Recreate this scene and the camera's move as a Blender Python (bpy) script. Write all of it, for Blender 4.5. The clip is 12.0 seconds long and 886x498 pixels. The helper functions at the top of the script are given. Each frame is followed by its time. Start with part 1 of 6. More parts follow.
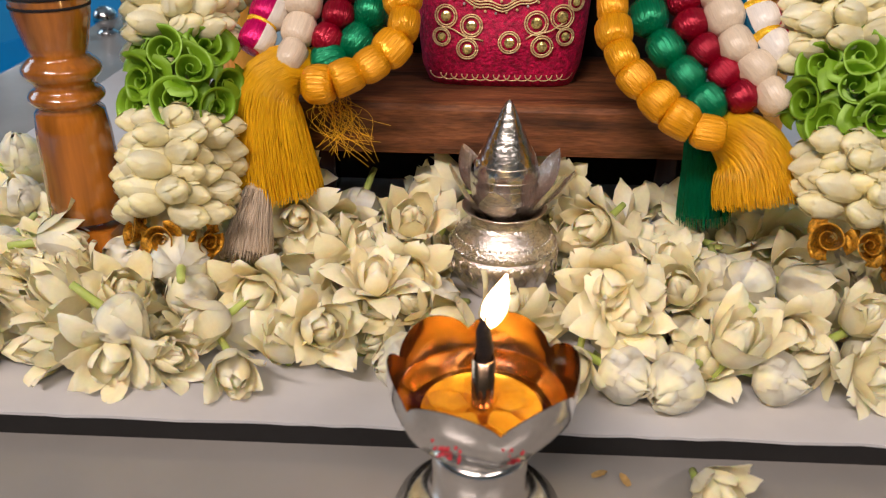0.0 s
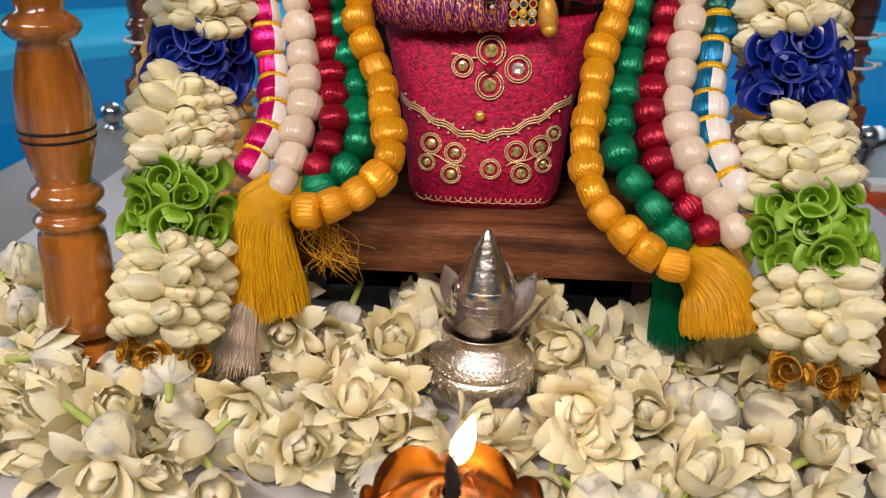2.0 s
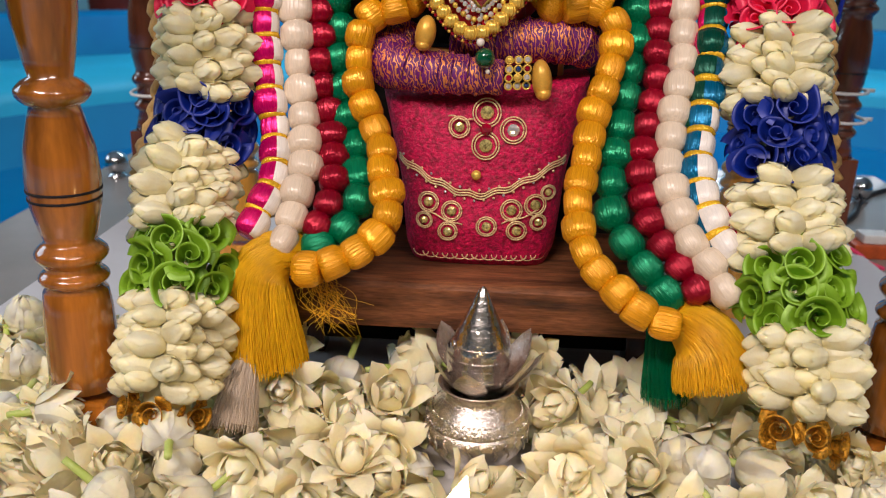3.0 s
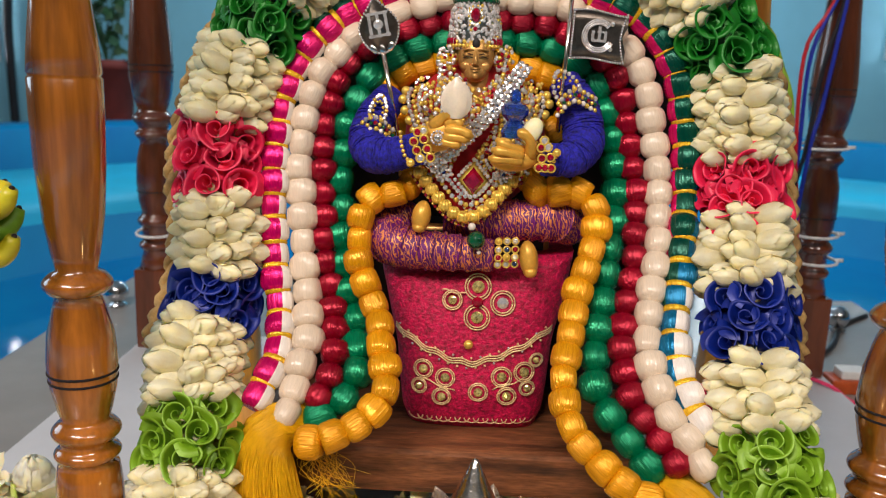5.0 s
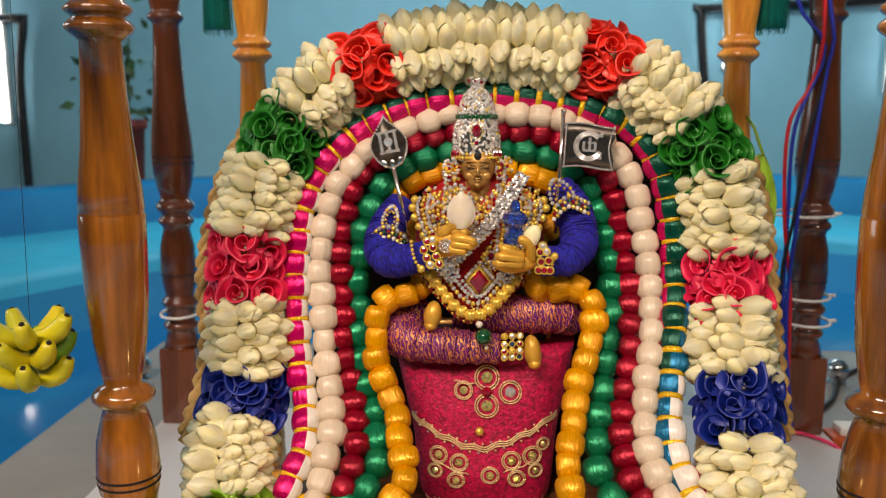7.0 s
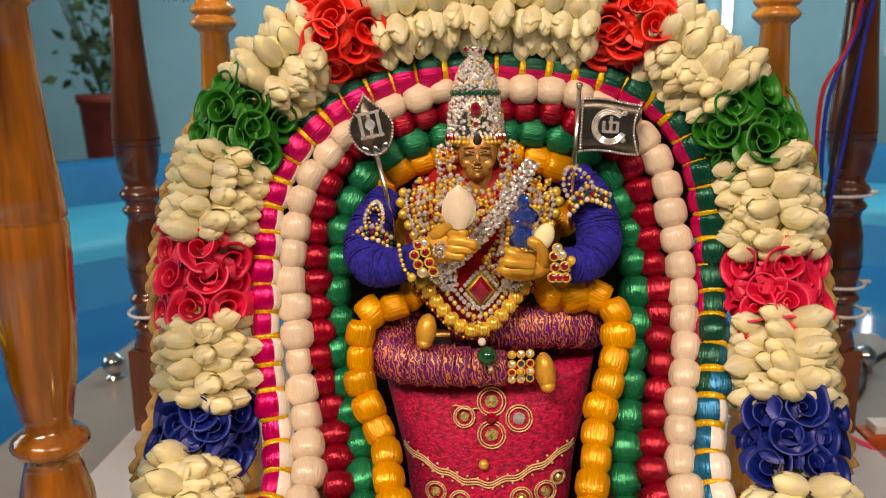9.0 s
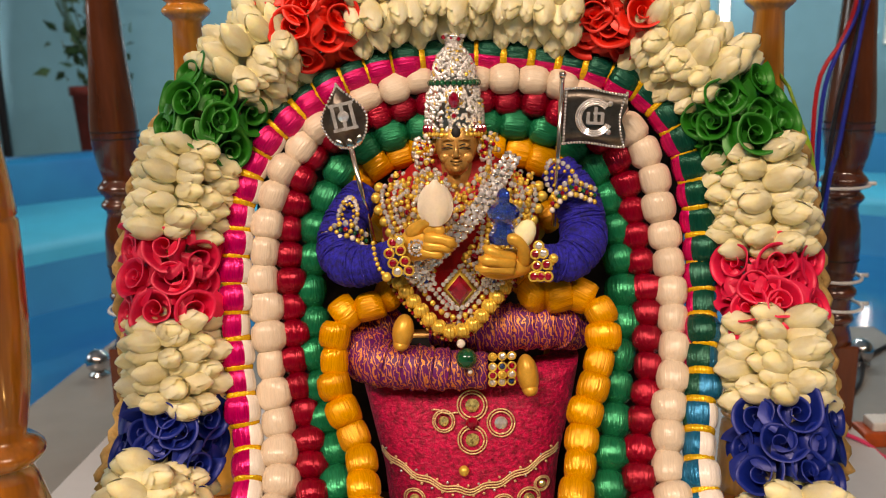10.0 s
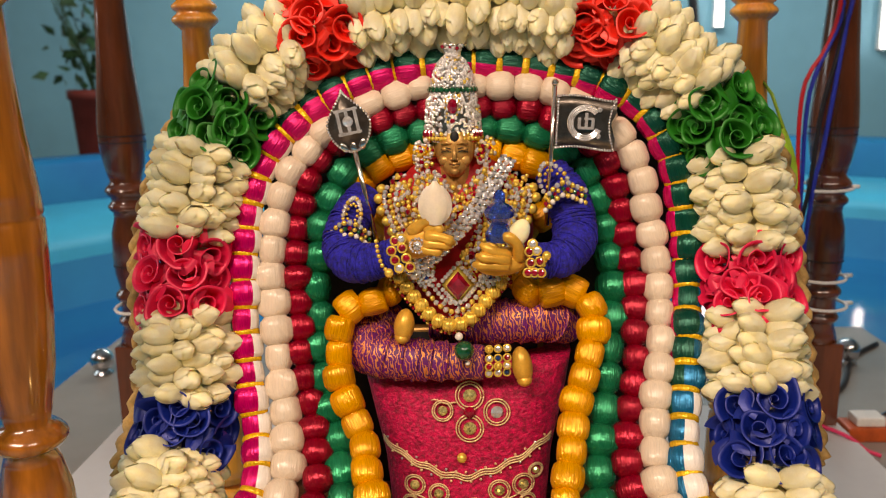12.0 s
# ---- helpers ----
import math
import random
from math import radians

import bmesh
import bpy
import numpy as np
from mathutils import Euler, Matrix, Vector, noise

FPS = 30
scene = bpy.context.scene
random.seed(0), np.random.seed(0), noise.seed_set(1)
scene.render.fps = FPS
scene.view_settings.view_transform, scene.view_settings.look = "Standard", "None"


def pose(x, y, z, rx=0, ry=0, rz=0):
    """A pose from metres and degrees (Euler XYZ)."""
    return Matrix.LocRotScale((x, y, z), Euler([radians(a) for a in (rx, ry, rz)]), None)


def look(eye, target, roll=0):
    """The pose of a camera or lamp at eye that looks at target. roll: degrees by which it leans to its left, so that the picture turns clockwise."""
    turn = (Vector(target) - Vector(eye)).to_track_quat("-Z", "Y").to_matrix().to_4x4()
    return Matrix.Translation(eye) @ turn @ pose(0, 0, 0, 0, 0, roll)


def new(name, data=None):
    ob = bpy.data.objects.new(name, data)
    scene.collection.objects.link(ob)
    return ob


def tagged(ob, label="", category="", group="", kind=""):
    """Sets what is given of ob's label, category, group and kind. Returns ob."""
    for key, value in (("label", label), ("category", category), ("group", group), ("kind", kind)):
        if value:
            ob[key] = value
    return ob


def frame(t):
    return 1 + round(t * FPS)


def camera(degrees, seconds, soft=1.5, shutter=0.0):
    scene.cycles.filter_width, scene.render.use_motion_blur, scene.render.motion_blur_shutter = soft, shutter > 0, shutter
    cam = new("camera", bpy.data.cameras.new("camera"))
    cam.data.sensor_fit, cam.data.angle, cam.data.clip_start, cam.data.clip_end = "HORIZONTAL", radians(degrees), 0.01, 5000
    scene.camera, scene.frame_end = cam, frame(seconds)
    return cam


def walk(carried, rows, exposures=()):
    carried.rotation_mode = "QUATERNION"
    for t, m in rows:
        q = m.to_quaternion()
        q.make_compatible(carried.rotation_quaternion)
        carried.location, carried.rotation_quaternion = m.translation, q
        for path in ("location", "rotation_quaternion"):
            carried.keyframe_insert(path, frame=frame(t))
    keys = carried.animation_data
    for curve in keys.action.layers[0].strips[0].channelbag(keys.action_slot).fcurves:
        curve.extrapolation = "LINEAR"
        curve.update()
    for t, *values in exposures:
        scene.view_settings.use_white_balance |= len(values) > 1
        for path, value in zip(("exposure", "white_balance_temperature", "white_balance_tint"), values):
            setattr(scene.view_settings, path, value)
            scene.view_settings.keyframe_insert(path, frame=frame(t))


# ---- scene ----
cam = camera(55.8, 12.0, soft=1.1)
PATH = [
    (0.0, (0.0660, 0.0328, 0.2328), (-0.0020, 1.8148, -0.6737), 0.70),
    (0.5, (0.0690, 0.0322, 0.2409), (0.0000, 1.8357, -0.6197), 0.90),
    (1.0, (0.0710, 0.0275, 0.2471), (0.0040, 1.8512, -0.5714), 1.20),
    (1.5, (0.0740, 0.0261, 0.2572), (0.0070, 1.8680, -0.5192), 1.50),
    (2.0, (0.0750, 0.0244, 0.2643), (0.0060, 1.8800, -0.4798), 1.70),
    (2.5, (0.0760, 0.0218, 0.2705), (0.0010, 1.8936, -0.4305), 1.80),
    (4.5, (0.0810, 0.0047, 0.3084), (0.0130, 1.9440, -0.1768), 2.00),
    (5.0, (0.0740, -0.0011, 0.3307), (0.0130, 1.9499, -0.1030), 2.00),
    (5.5, (0.0720, -0.0091, 0.3512), (0.0080, 1.9509, -0.0439), 1.90),
    (6.0, (0.0710, -0.0176, 0.3596), (0.0040, 1.9482, -0.0017), 1.40),
    (6.5, (0.0750, -0.0299, 0.3733), (0.0000, 1.9388, 0.0308), 0.60),
    (7.0, (0.0740, -0.0397, 0.3788), (-0.0090, 1.9291, 0.0363), 0.10),
    (7.2, (0.0735, -0.0238, 0.3793), (-0.0078, 1.9428, 0.0247), -0.04),
    (8.8, (0.0710, 0.0522, 0.3819), (-0.0021, 2.0084, -0.0310), -0.69),
    (9.0, (0.0710, 0.0536, 0.3819), (-0.0020, 2.0097, -0.0320), -0.70),
    (9.5, (0.0790, 0.0687, 0.3822), (0.0050, 2.0220, -0.0447), -0.70),
    (10.0, (0.0820, 0.0756, 0.3808), (0.0120, 2.0265, -0.0539), -0.90),
    (10.5, (0.0790, 0.0935, 0.3788), (0.0130, 2.0419, -0.0657), -0.90),
    (11.0, (0.0760, 0.1044, 0.3763), (0.0110, 2.0527, -0.0713), -0.90),
    (11.5, (0.0780, 0.0965, 0.3777), (0.0170, 2.0449, -0.0669), -0.90),
    (12.0, (0.0810, 0.0497, 0.3831), (0.0210, 2.0031, -0.0427), -0.80),
]
walk(cam, [(t, look(eye, target, roll)) for t, eye, target, roll in PATH],
     [(0.0, -0.1, 6100, 14), (2.5, -0.1, 6000, 15), (5.5, 0.0, 6250, 11), (7.0, -0.06, 6900, 13), (9.0, -0.06, 7700, 18), (12.0, -0.06, 7500, 17)])
cam.data.dof.use_dof = True
cam.data.dof.focus_distance = 0.47
cam.data.dof.aperture_fstop = 13.0

CX = 0.08                                   # middle line of the shrine

# ---- world and lamps ----
world = bpy.data.worlds.new("world")
scene.world = world
world.use_nodes = True
wn = world.node_tree.nodes
wn["Background"].inputs[0].default_value = (0.8, 0.88, 1.0, 1)
wn["Background"].inputs[1].default_value = 0.005


def area(name, place, target, sx, sy, watts, colour):
    data = bpy.data.lights.new(name, "AREA")
    data.shape, data.size, data.size_y, data.energy, data.color = "RECTANGLE", sx, sy, watts, colour
    ob = new(name, data)
    ob.matrix_world = look(place, target)
    return ob


# Lamps added out of view: two light the shrine's front, one the back wall.
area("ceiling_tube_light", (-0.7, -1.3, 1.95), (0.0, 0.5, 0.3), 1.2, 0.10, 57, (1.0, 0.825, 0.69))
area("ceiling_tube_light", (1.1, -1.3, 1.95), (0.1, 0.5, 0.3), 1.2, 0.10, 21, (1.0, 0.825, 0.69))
area("ceiling_tube_light", (0.4, 3.3, 2.4), (0.4, 4.2, 0.0), 2.4, 0.15, 80, (0.86, 0.97, 1.0))
# Cool fill added at the left for the posts' rims; no window is built.
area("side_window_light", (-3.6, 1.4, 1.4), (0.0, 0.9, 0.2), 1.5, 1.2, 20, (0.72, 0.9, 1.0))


# ---- materials ----
def mat(name, colour, rough=0.5, metal=0.0, var=0.12, scale=40.0, fine=0.08, bump=0.0, bscale=400.0, spread=0.0,
        coat=0.0, sheen=0.0, sub=0.0, trans=0.0, stretch=None, emit=0.0, second=None, aniso=None):
    m = bpy.data.materials.new(name)
    m.use_nodes = True
    nt = m.node_tree
    b = nt.nodes["Principled BSDF"]
    coord = nt.nodes.new("ShaderNodeTexCoord")
    vec = coord.outputs["Object"]
    if stretch:
        mp = nt.nodes.new("ShaderNodeMapping")
        mp.inputs["Scale"].default_value = stretch
        nt.links.new(vec, mp.inputs["Vector"])
        vec = mp.outputs["Vector"]
    n1 = nt.nodes.new("ShaderNodeTexNoise")
    n1.inputs["Scale"].default_value, n1.inputs["Detail"].default_value = scale, 5
    n2 = nt.nodes.new("ShaderNodeTexNoise")
    n2.inputs["Scale"].default_value, n2.inputs["Detail"].default_value = scale * 9, 3
    nt.links.new(vec, n1.inputs["Vector"]), nt.links.new(vec, n2.inputs["Vector"])
    mix = nt.nodes.new("ShaderNodeMix")
    mix.data_type = "RGBA"
    dark = second or tuple(max(0.0, c * (1 - 3 * var)) for c in colour)
    lite = tuple(min(1.0, c * (1 + var)) for c in colour)
    mix.inputs[6].default_value, mix.inputs[7].default_value = (*dark, 1), (*lite, 1)
    ramp = nt.nodes.new("ShaderNodeMapRange")
    ramp.inputs[1].default_value, ramp.inputs[2].default_value = 0.30, 0.62
    nt.links.new(n1.outputs["Fac"], ramp.inputs[0])
    nt.links.new(ramp.outputs[0], mix.inputs[0])
    hsv = nt.nodes.new("ShaderNodeHueSaturation")
    nt.links.new(mix.outputs[2], hsv.inputs["Color"])
    add = nt.nodes.new("ShaderNodeMapRange")
    add.inputs[1].default_value, add.inputs[2].default_value = 0.3, 0.7
    add.inputs[3].default_value, add.inputs[4].default_value = 1 - fine, 1 + fine
    nt.links.new(n2.outputs["Fac"], add.inputs[0])
    if spread:
        info = nt.nodes.new("ShaderNodeObjectInfo")
        sp = nt.nodes.new("ShaderNodeMapRange")
        sp.inputs[3].default_value, sp.inputs[4].default_value = 1 - spread, 1 + spread * 0.6
        nt.links.new(info.outputs["Random"], sp.inputs[0])
        mul = nt.nodes.new("ShaderNodeMath")
        mul.operation = "MULTIPLY"
        nt.links.new(add.outputs[0], mul.inputs[0]), nt.links.new(sp.outputs[0], mul.inputs[1])
        nt.links.new(mul.outputs[0], hsv.inputs["Value"])
    else:
        nt.links.new(add.outputs[0], hsv.inputs["Value"])
    nt.links.new(hsv.outputs["Color"], b.inputs["Base Color"])
    b.inputs["Roughness"].default_value, b.inputs["Metallic"].default_value = rough, metal
    b.inputs["Coat Weight"].default_value, b.inputs["Coat Roughness"].default_value = coat, 0.06
    if sheen:
        b.inputs["Sheen Weight"].default_value, b.inputs["Sheen Roughness"].default_value = sheen, 0.35
        b.inputs["Sheen Tint"].default_value = (*[min(1, c * 1.3 + 0.15) for c in colour], 1)
    if sub:
        b.inputs["Subsurface Weight"].default_value, b.inputs["Subsurface Scale"].default_value = sub, 0.004
        b.inputs["Subsurface Radius"].default_value = (1.0, 0.8, 0.5)
    b.inputs["Transmission Weight"].default_value = trans
    if emit:
        b.inputs["Emission Color"].default_value, b.inputs["Emission Strength"].default_value = (*colour, 1), emit
    if aniso is not None:
        b.inputs["Anisotropic"].default_value = aniso
    if bump:
        n3 = nt.nodes.new("ShaderNodeTexNoise")
        n3.inputs["Scale"].default_value, n3.inputs["Detail"].default_value = bscale, 4
        nt.links.new(vec, n3.inputs["Vector"])
        bp = nt.nodes.new("ShaderNodeBump")
        bp.inputs["Strength"].default_value, bp.inputs["Distance"].default_value = bump, 0.0004
        nt.links.new(n3.outputs["Fac"], bp.inputs["Height"])
        nt.links.new(bp.outputs["Normal"], b.inputs["Normal"])
    return m


def rgb(r, g, b):
    return tuple(((c / 255 + 0.055) / 1.055) ** 2.4 if c > 10 else c / 255 / 12.92 for c in (r, g, b))


THREAD = (1, 1, 0.06)
M = dict(
    oak=mat("golden_wood", rgb(176, 106, 30), 0.2, 0, 0.08, 45, 0.14, 0.2, 160, stretch=(1, 1, 0.07), coat=1.0, second=rgb(56, 28, 8)),
    # Copy of the golden wood with the back posts' stronger light in its colour.
    honey=mat("lit_golden_wood", rgb(246, 178, 76), 0.22, 0, 0.08, 45, 0.12, 0.2, 160, stretch=(1, 1, 0.07), coat=0.8, second=rgb(190, 116, 40)),
    teak=mat("dark_wood", rgb(104, 54, 30), 0.2, 0, 0.15, 34, 0.1, 0.3, 160, stretch=(1, 1, 0.12), coat=0.9, second=rgb(52, 26, 16)),
    plank=mat("plank_wood", rgb(124, 76, 46), 0.5, 0, 0.2, 90, 0.35, 1.6, 300, stretch=(0.14, 1, 1), second=rgb(42, 24, 16)),
    white=mat("foam_white", (0.60, 0.60, 0.62), 0.6, 0, 0.02, 9, 0.015, 0.1, 300),
    black=mat("board_black", (0.012, 0.011, 0.011), 0.7, 0, 0.1, 30),
    table=mat("table_stone", (0.30, 0.285, 0.265), 0.25, 0, 0.05, 5, 0.02, 0.03, 200, coat=0.2),
    petal=mat("petal_white", rgb(255, 246, 216), 0.42, 0, 0.02, 60, 0.03, 0.25, 500, spread=0.04, sub=0.6, second=rgb(253, 238, 192)),
    bud=mat("bud_cream", rgb(255, 247, 206), 0.40, 0, 0.02, 90, 0.03, 0.3, 600, spread=0.04, sub=0.35, second=rgb(253, 239, 180)),
    stem=mat("stem_green", rgb(170, 190, 92), 0.5, 0, 0.1, 60, 0.06, 0.1, 300, spread=0.2, second=rgb(206, 206, 140)),
    silver=mat("silver", (0.86, 0.83, 0.79), 0.17, 1, 0.05, 60, 0.05, 0.1, 300),
    silver_chased=mat("silver_chased", (0.84, 0.77, 0.70), 0.24, 0.95, 0.12, 160, 0.2, 1.8, 520),
    copper=mat("gilded_inside", (0.56, 0.37, 0.24), 0.16, 1, 0.12, 60, 0.08, 0.2, 200),
    gold=mat("gold_jewel", rgb(255, 212, 96), 0.26, 0.5, 0.08, 120, 0.06),
    goldpaint=mat("gold_paint", rgb(232, 178, 70), 0.36, 0.3, 0.08, 90, 0.06, 0.3, 260),
    bronze=mat("bronze_face", rgb(206, 158, 88), 0.32, 0.45, 0.1, 90, 0.06),
    diamond=mat("clear_stone", (0.97, 0.95, 0.93), 0.12, 0.62, 0.12, 300, 0.1),
    ruby=mat("red_stone", rgb(150, 4, 40), 0.06, 0.0, 0.2, 200, 0.1, coat=1.0),
    emerald=mat("green_stone", rgb(8, 84, 50), 0.1, 0, 0.15, 200, 0.1, coat=1.0),
    sapphire=mat("blue_stone", rgb(60, 104, 226), 0.03, 0, 0.15, 200, 0.1, coat=1.0, trans=0.8),
    pearl=mat("pearl", (0.86, 0.80, 0.72), 0.2, 0, 0.04, 100, 0.02, coat=0.5),
    shell=mat("carved_shell", rgb(250, 236, 212), 0.3, 0, 0.04, 90, 0.03, sub=0.2, coat=0.3),
    lapis=mat("blue_cloth", rgb(34, 31, 172), 0.75, 0, 0.2, 420, 0.4, 2.4, 1100, second=rgb(16, 13, 92)),
    redcloth=mat("red_cloth", rgb(190, 16, 30), 0.6, 0, 0.1, 120, 0.1, 0.4, 700, sheen=0.3),
    # Black of the face lines and of the block that imitates shade.
    line_and_shade=mat("line_and_shade_black", (0.01, 0.009, 0.009), 0.6),
    rope=mat("straw_rope", rgb(198, 160, 96), 0.7, 0, 0.2, 60, 0.15, 0.6, 400),
    pottery=mat("terracotta", rgb(120, 44, 36), 0.7, 0, 0.1, 9, 0.06),
    leaf=mat("leaf_green", rgb(52, 92, 52), 0.5, 0, 0.2, 12, 0.1, spread=0.25),
    leaf_lime=mat("leaf_lime", rgb(150, 190, 50), 0.45, 0, 0.15, 40, 0.08),
    poolblue=mat("pool_paint", rgb(0, 116, 164), 0.6, 0, 0.08, 1.6, 0.03, 0.05, 40, second=rgb(0, 96, 156)),
    poolrim=mat("pool_rim_paint", rgb(24, 168, 206), 0.6, 0, 0.06, 2.0, 0.03, 0.05, 40),
    moss=mat("moss_strip", rgb(54, 98, 70), 0.8, 0, 0.2, 9, 0.15, 0.4, 60),
    wall=mat("wall_paint", rgb(132, 192, 212), 0.7, 0, 0.04, 1.2, 0.02, 0.1, 60),
    floor=mat("floor_tile", rgb(120, 140, 146), 0.5, 0, 0.08, 2.0, 0.04),
    cream=mat("warm_bounce_paint", (0.34, 0.29, 0.23), 0.7, 0, 0.04, 1.2, 0.02, 0.1, 60),
    ceiling=mat("ceiling_paint", (0.55, 0.54, 0.52), 0.8, 0, 0.02, 2.0, 0.02),
    iron=mat("black_iron", (0.016, 0.018, 0.022), 0.4, 0.3, 0.1, 20),
    steel=mat("steel_knob", (0.6, 0.6, 0.62), 0.15, 1, 0.04, 60),
    tie=mat("white_tie", (0.78, 0.78, 0.76), 0.4, 0, 0.02, 60),
    wire_red=mat("wire_red", rgb(200, 30, 40), 0.4, 0, 0.05, 60), wire_blue=mat("wire_blue", rgb(34, 50, 170), 0.4, 0, 0.05, 60),
    wire_black=mat("wire_black", (0.012, 0.012, 0.016), 0.4, 0, 0.05, 60), wire_pink=mat("wire_pink", rgb(236, 60, 110), 0.45, 0, 0.05, 60),
    orange=mat("orange_plastic", rgb(190, 84, 34), 0.4, 0, 0.1, 60),
    banana=mat("banana_yellow", rgb(216, 200, 30), 0.35, 0, 0.06, 40, 0.04, spread=0.1, coat=0.3, second=rgb(170, 180, 36)),
    bananagreen=mat("banana_green", rgb(120, 170, 40), 0.4, 0, 0.1, 40),
    oil=mat("lamp_oil", rgb(255, 206, 84), 0.02, 0, 0.02, 20, 0.01, trans=1.0),
    wick=mat("burnt_wick", (0.012, 0.008, 0.008), 0.9, 0, 0.2, 400),
    ember=mat("ember", rgb(255, 40, 60), 0.6, emit=2.5),
    flame=mat("flame", (1.0, 0.62, 0.22), 0.6, 0, 0.0, 40, 0.0, emit=40.0),
    tube=mat("tube_glow", (0.95, 0.98, 1.0), 0.6, 0, 0.0, 40, 0.0, emit=9.0),
    teal=mat("teal_cloth", rgb(20, 128, 118), 0.6, 0, 0.1, 60, 0.1, 0.3, 400, sheen=0.3),
    kumkum=mat("red_powder", rgb(206, 60, 70), 0.9, 0, 0.2, 200, 0.2),
)
SILK = dict(
    yellow=rgb(255, 172, 0), green=rgb(0, 136, 90), maroon=rgb(162, 4, 42), ivory=rgb(230, 213, 190),
    pink=rgb(226, 4, 112), white=rgb(246, 240, 232), blue=rgb(0, 116, 164), pine=rgb(2, 84, 66), teal=rgb(20, 140, 132), tie_yellow=rgb(252, 196, 30), floss=rgb(255, 186, 0))
for key, col in SILK.items():
    pale = key in ("ivory", "white")
    M["silk_" + key] = mat("silk_" + key, col, 0.26, 0.0 if pale or key == "floss" else (0.3 if "yellow" in key else 0.5), 0.03 if pale else 0.09, 1500, 0.05 if pale else 0.16, 1.2 if pale else 2.2, 950, spread=0.05 if pale else 0.14, stretch=THREAD, aniso=0.75)
RIBBON = dict(lime=rgb(126, 170, 30), blue=rgb(14, 40, 140), red=rgb(238, 36, 84), green=rgb(30, 128, 32), orange=rgb(246, 50, 34))
for key, col in RIBBON.items():
    M["ribbon_" + key] = mat("ribbon_" + key, col, 0.42, 0.12, 0.06, 60, 0.05, 0.2, 1200, spread=0.12)
M["silk_floss"] = mat("silk_floss", rgb(255, 196, 0), 0.4, 0, 0.04, 300, 0.08, 0.2, 900)
M["ribbon_gold"] = mat("ribbon_gold", rgb(196, 140, 34), 0.35, 0.7, 0.25, 500, 0.3, 0.9, 1400)


def velvet():
    m = mat("pink_velvet", rgb(200, 2, 76), 0.55, 0, 0.14, 330, 0.6, 3.4, 520, sheen=0.2, second=rgb(126, 0, 42))
    return m


def brocade():
    m = mat("purple_brocade", rgb(104, 8, 104), 0.5, 0, 0.15, 120, 0.2, 0.6, 900)
    nt, b = m.node_tree, m.node_tree.nodes["Principled BSDF"]
    coord = nt.nodes.new("ShaderNodeTexCoord")
    mp = nt.nodes.new("ShaderNodeMapping")
    mp.inputs["Rotation"].default_value = (0, radians(25), 0)
    mp.inputs["Scale"].default_value = (1, 1, 0.45)
    w = nt.nodes.new("ShaderNodeTexWave")
    w.inputs["Scale"].default_value, w.inputs["Distortion"].default_value = 150, 11
    w.inputs["Detail"].default_value, w.inputs["Detail Scale"].default_value = 2, 2.2
    nt.links.new(coord.outputs["Object"], mp.inputs["Vector"]), nt.links.new(mp.outputs["Vector"], w.inputs["Vector"])
    r = nt.nodes.new("ShaderNodeMapRange")
    r.inputs[1].default_value, r.inputs[2].default_value = 0.74, 0.81
    nt.links.new(w.outputs["Fac"], r.inputs[0])
    base = b.inputs["Base Color"].links[0].from_socket
    mix = nt.nodes.new("ShaderNodeMix")
    mix.data_type = "RGBA"
    mix.inputs[7].default_value = (*rgb(232, 150, 84), 1)
    nt.links.new(r.outputs[0], mix.inputs[0]), nt.links.new(base, mix.inputs[6]), nt.links.new(mix.outputs[2], b.inputs["Base Color"])
    mm = nt.nodes.new("ShaderNodeMath")
    mm.operation, mm.inputs[1].default_value = "MULTIPLY", 0.6
    nt.links.new(r.outputs[0], mm.inputs[0]), nt.links.new(mm.outputs[0], b.inputs["Metallic"])
    return m


M["velvet"], M["brocade"] = velvet(), brocade()

M["poolblue"].node_tree.nodes["Principled BSDF"].inputs["Specular IOR Level"].default_value = 0.15


# ---- mesh helpers ----
def finish(name, bm, mats, smooth=True):
    me = bpy.data.meshes.new(name)
    bmesh.ops.recalc_face_normals(bm, faces=bm.faces[:])
    for f in bm.faces:
        f.smooth = smooth
    bm.to_mesh(me)
    bm.free()
    for m in (mats if isinstance(mats, (list, tuple)) else [mats]):
        me.materials.append(m)
    return me


def part(name, bm, material, parent=None, label="", smooth=True):
    ob = new(name, bm if isinstance(bm, bpy.types.Mesh) else finish(name, bm, material, smooth))
    if parent:
        ob.parent = parent
    return tagged(ob, label)


def empty(name, place, label, category, group="", kind=""):
    ob = new(name)
    ob.empty_display_size = 0.01
    ob.matrix_world = Matrix.Translation(place)
    return tagged(ob, label, category, group, kind)


def lathe(bm, profile, seg=24, at=None, mi=0, cap=True):
    m = at or Matrix()
    rings = []
    for r, z in profile:
        rings.append([bm.verts.new(m @ Vector((r * math.cos(2 * math.pi * i / seg), r * math.sin(2 * math.pi * i / seg), z))) for i in range(seg)])
    for a, b in zip(rings, rings[1:]):
        for i in range(seg):
            f = bm.faces.new((a[i], a[(i + 1) % seg], b[(i + 1) % seg], b[i]))
            f.material_index = mi
    if cap:
        for ring in (rings[0], rings[-1]):
            f = bm.faces.new(ring)
            f.material_index = mi
    return rings


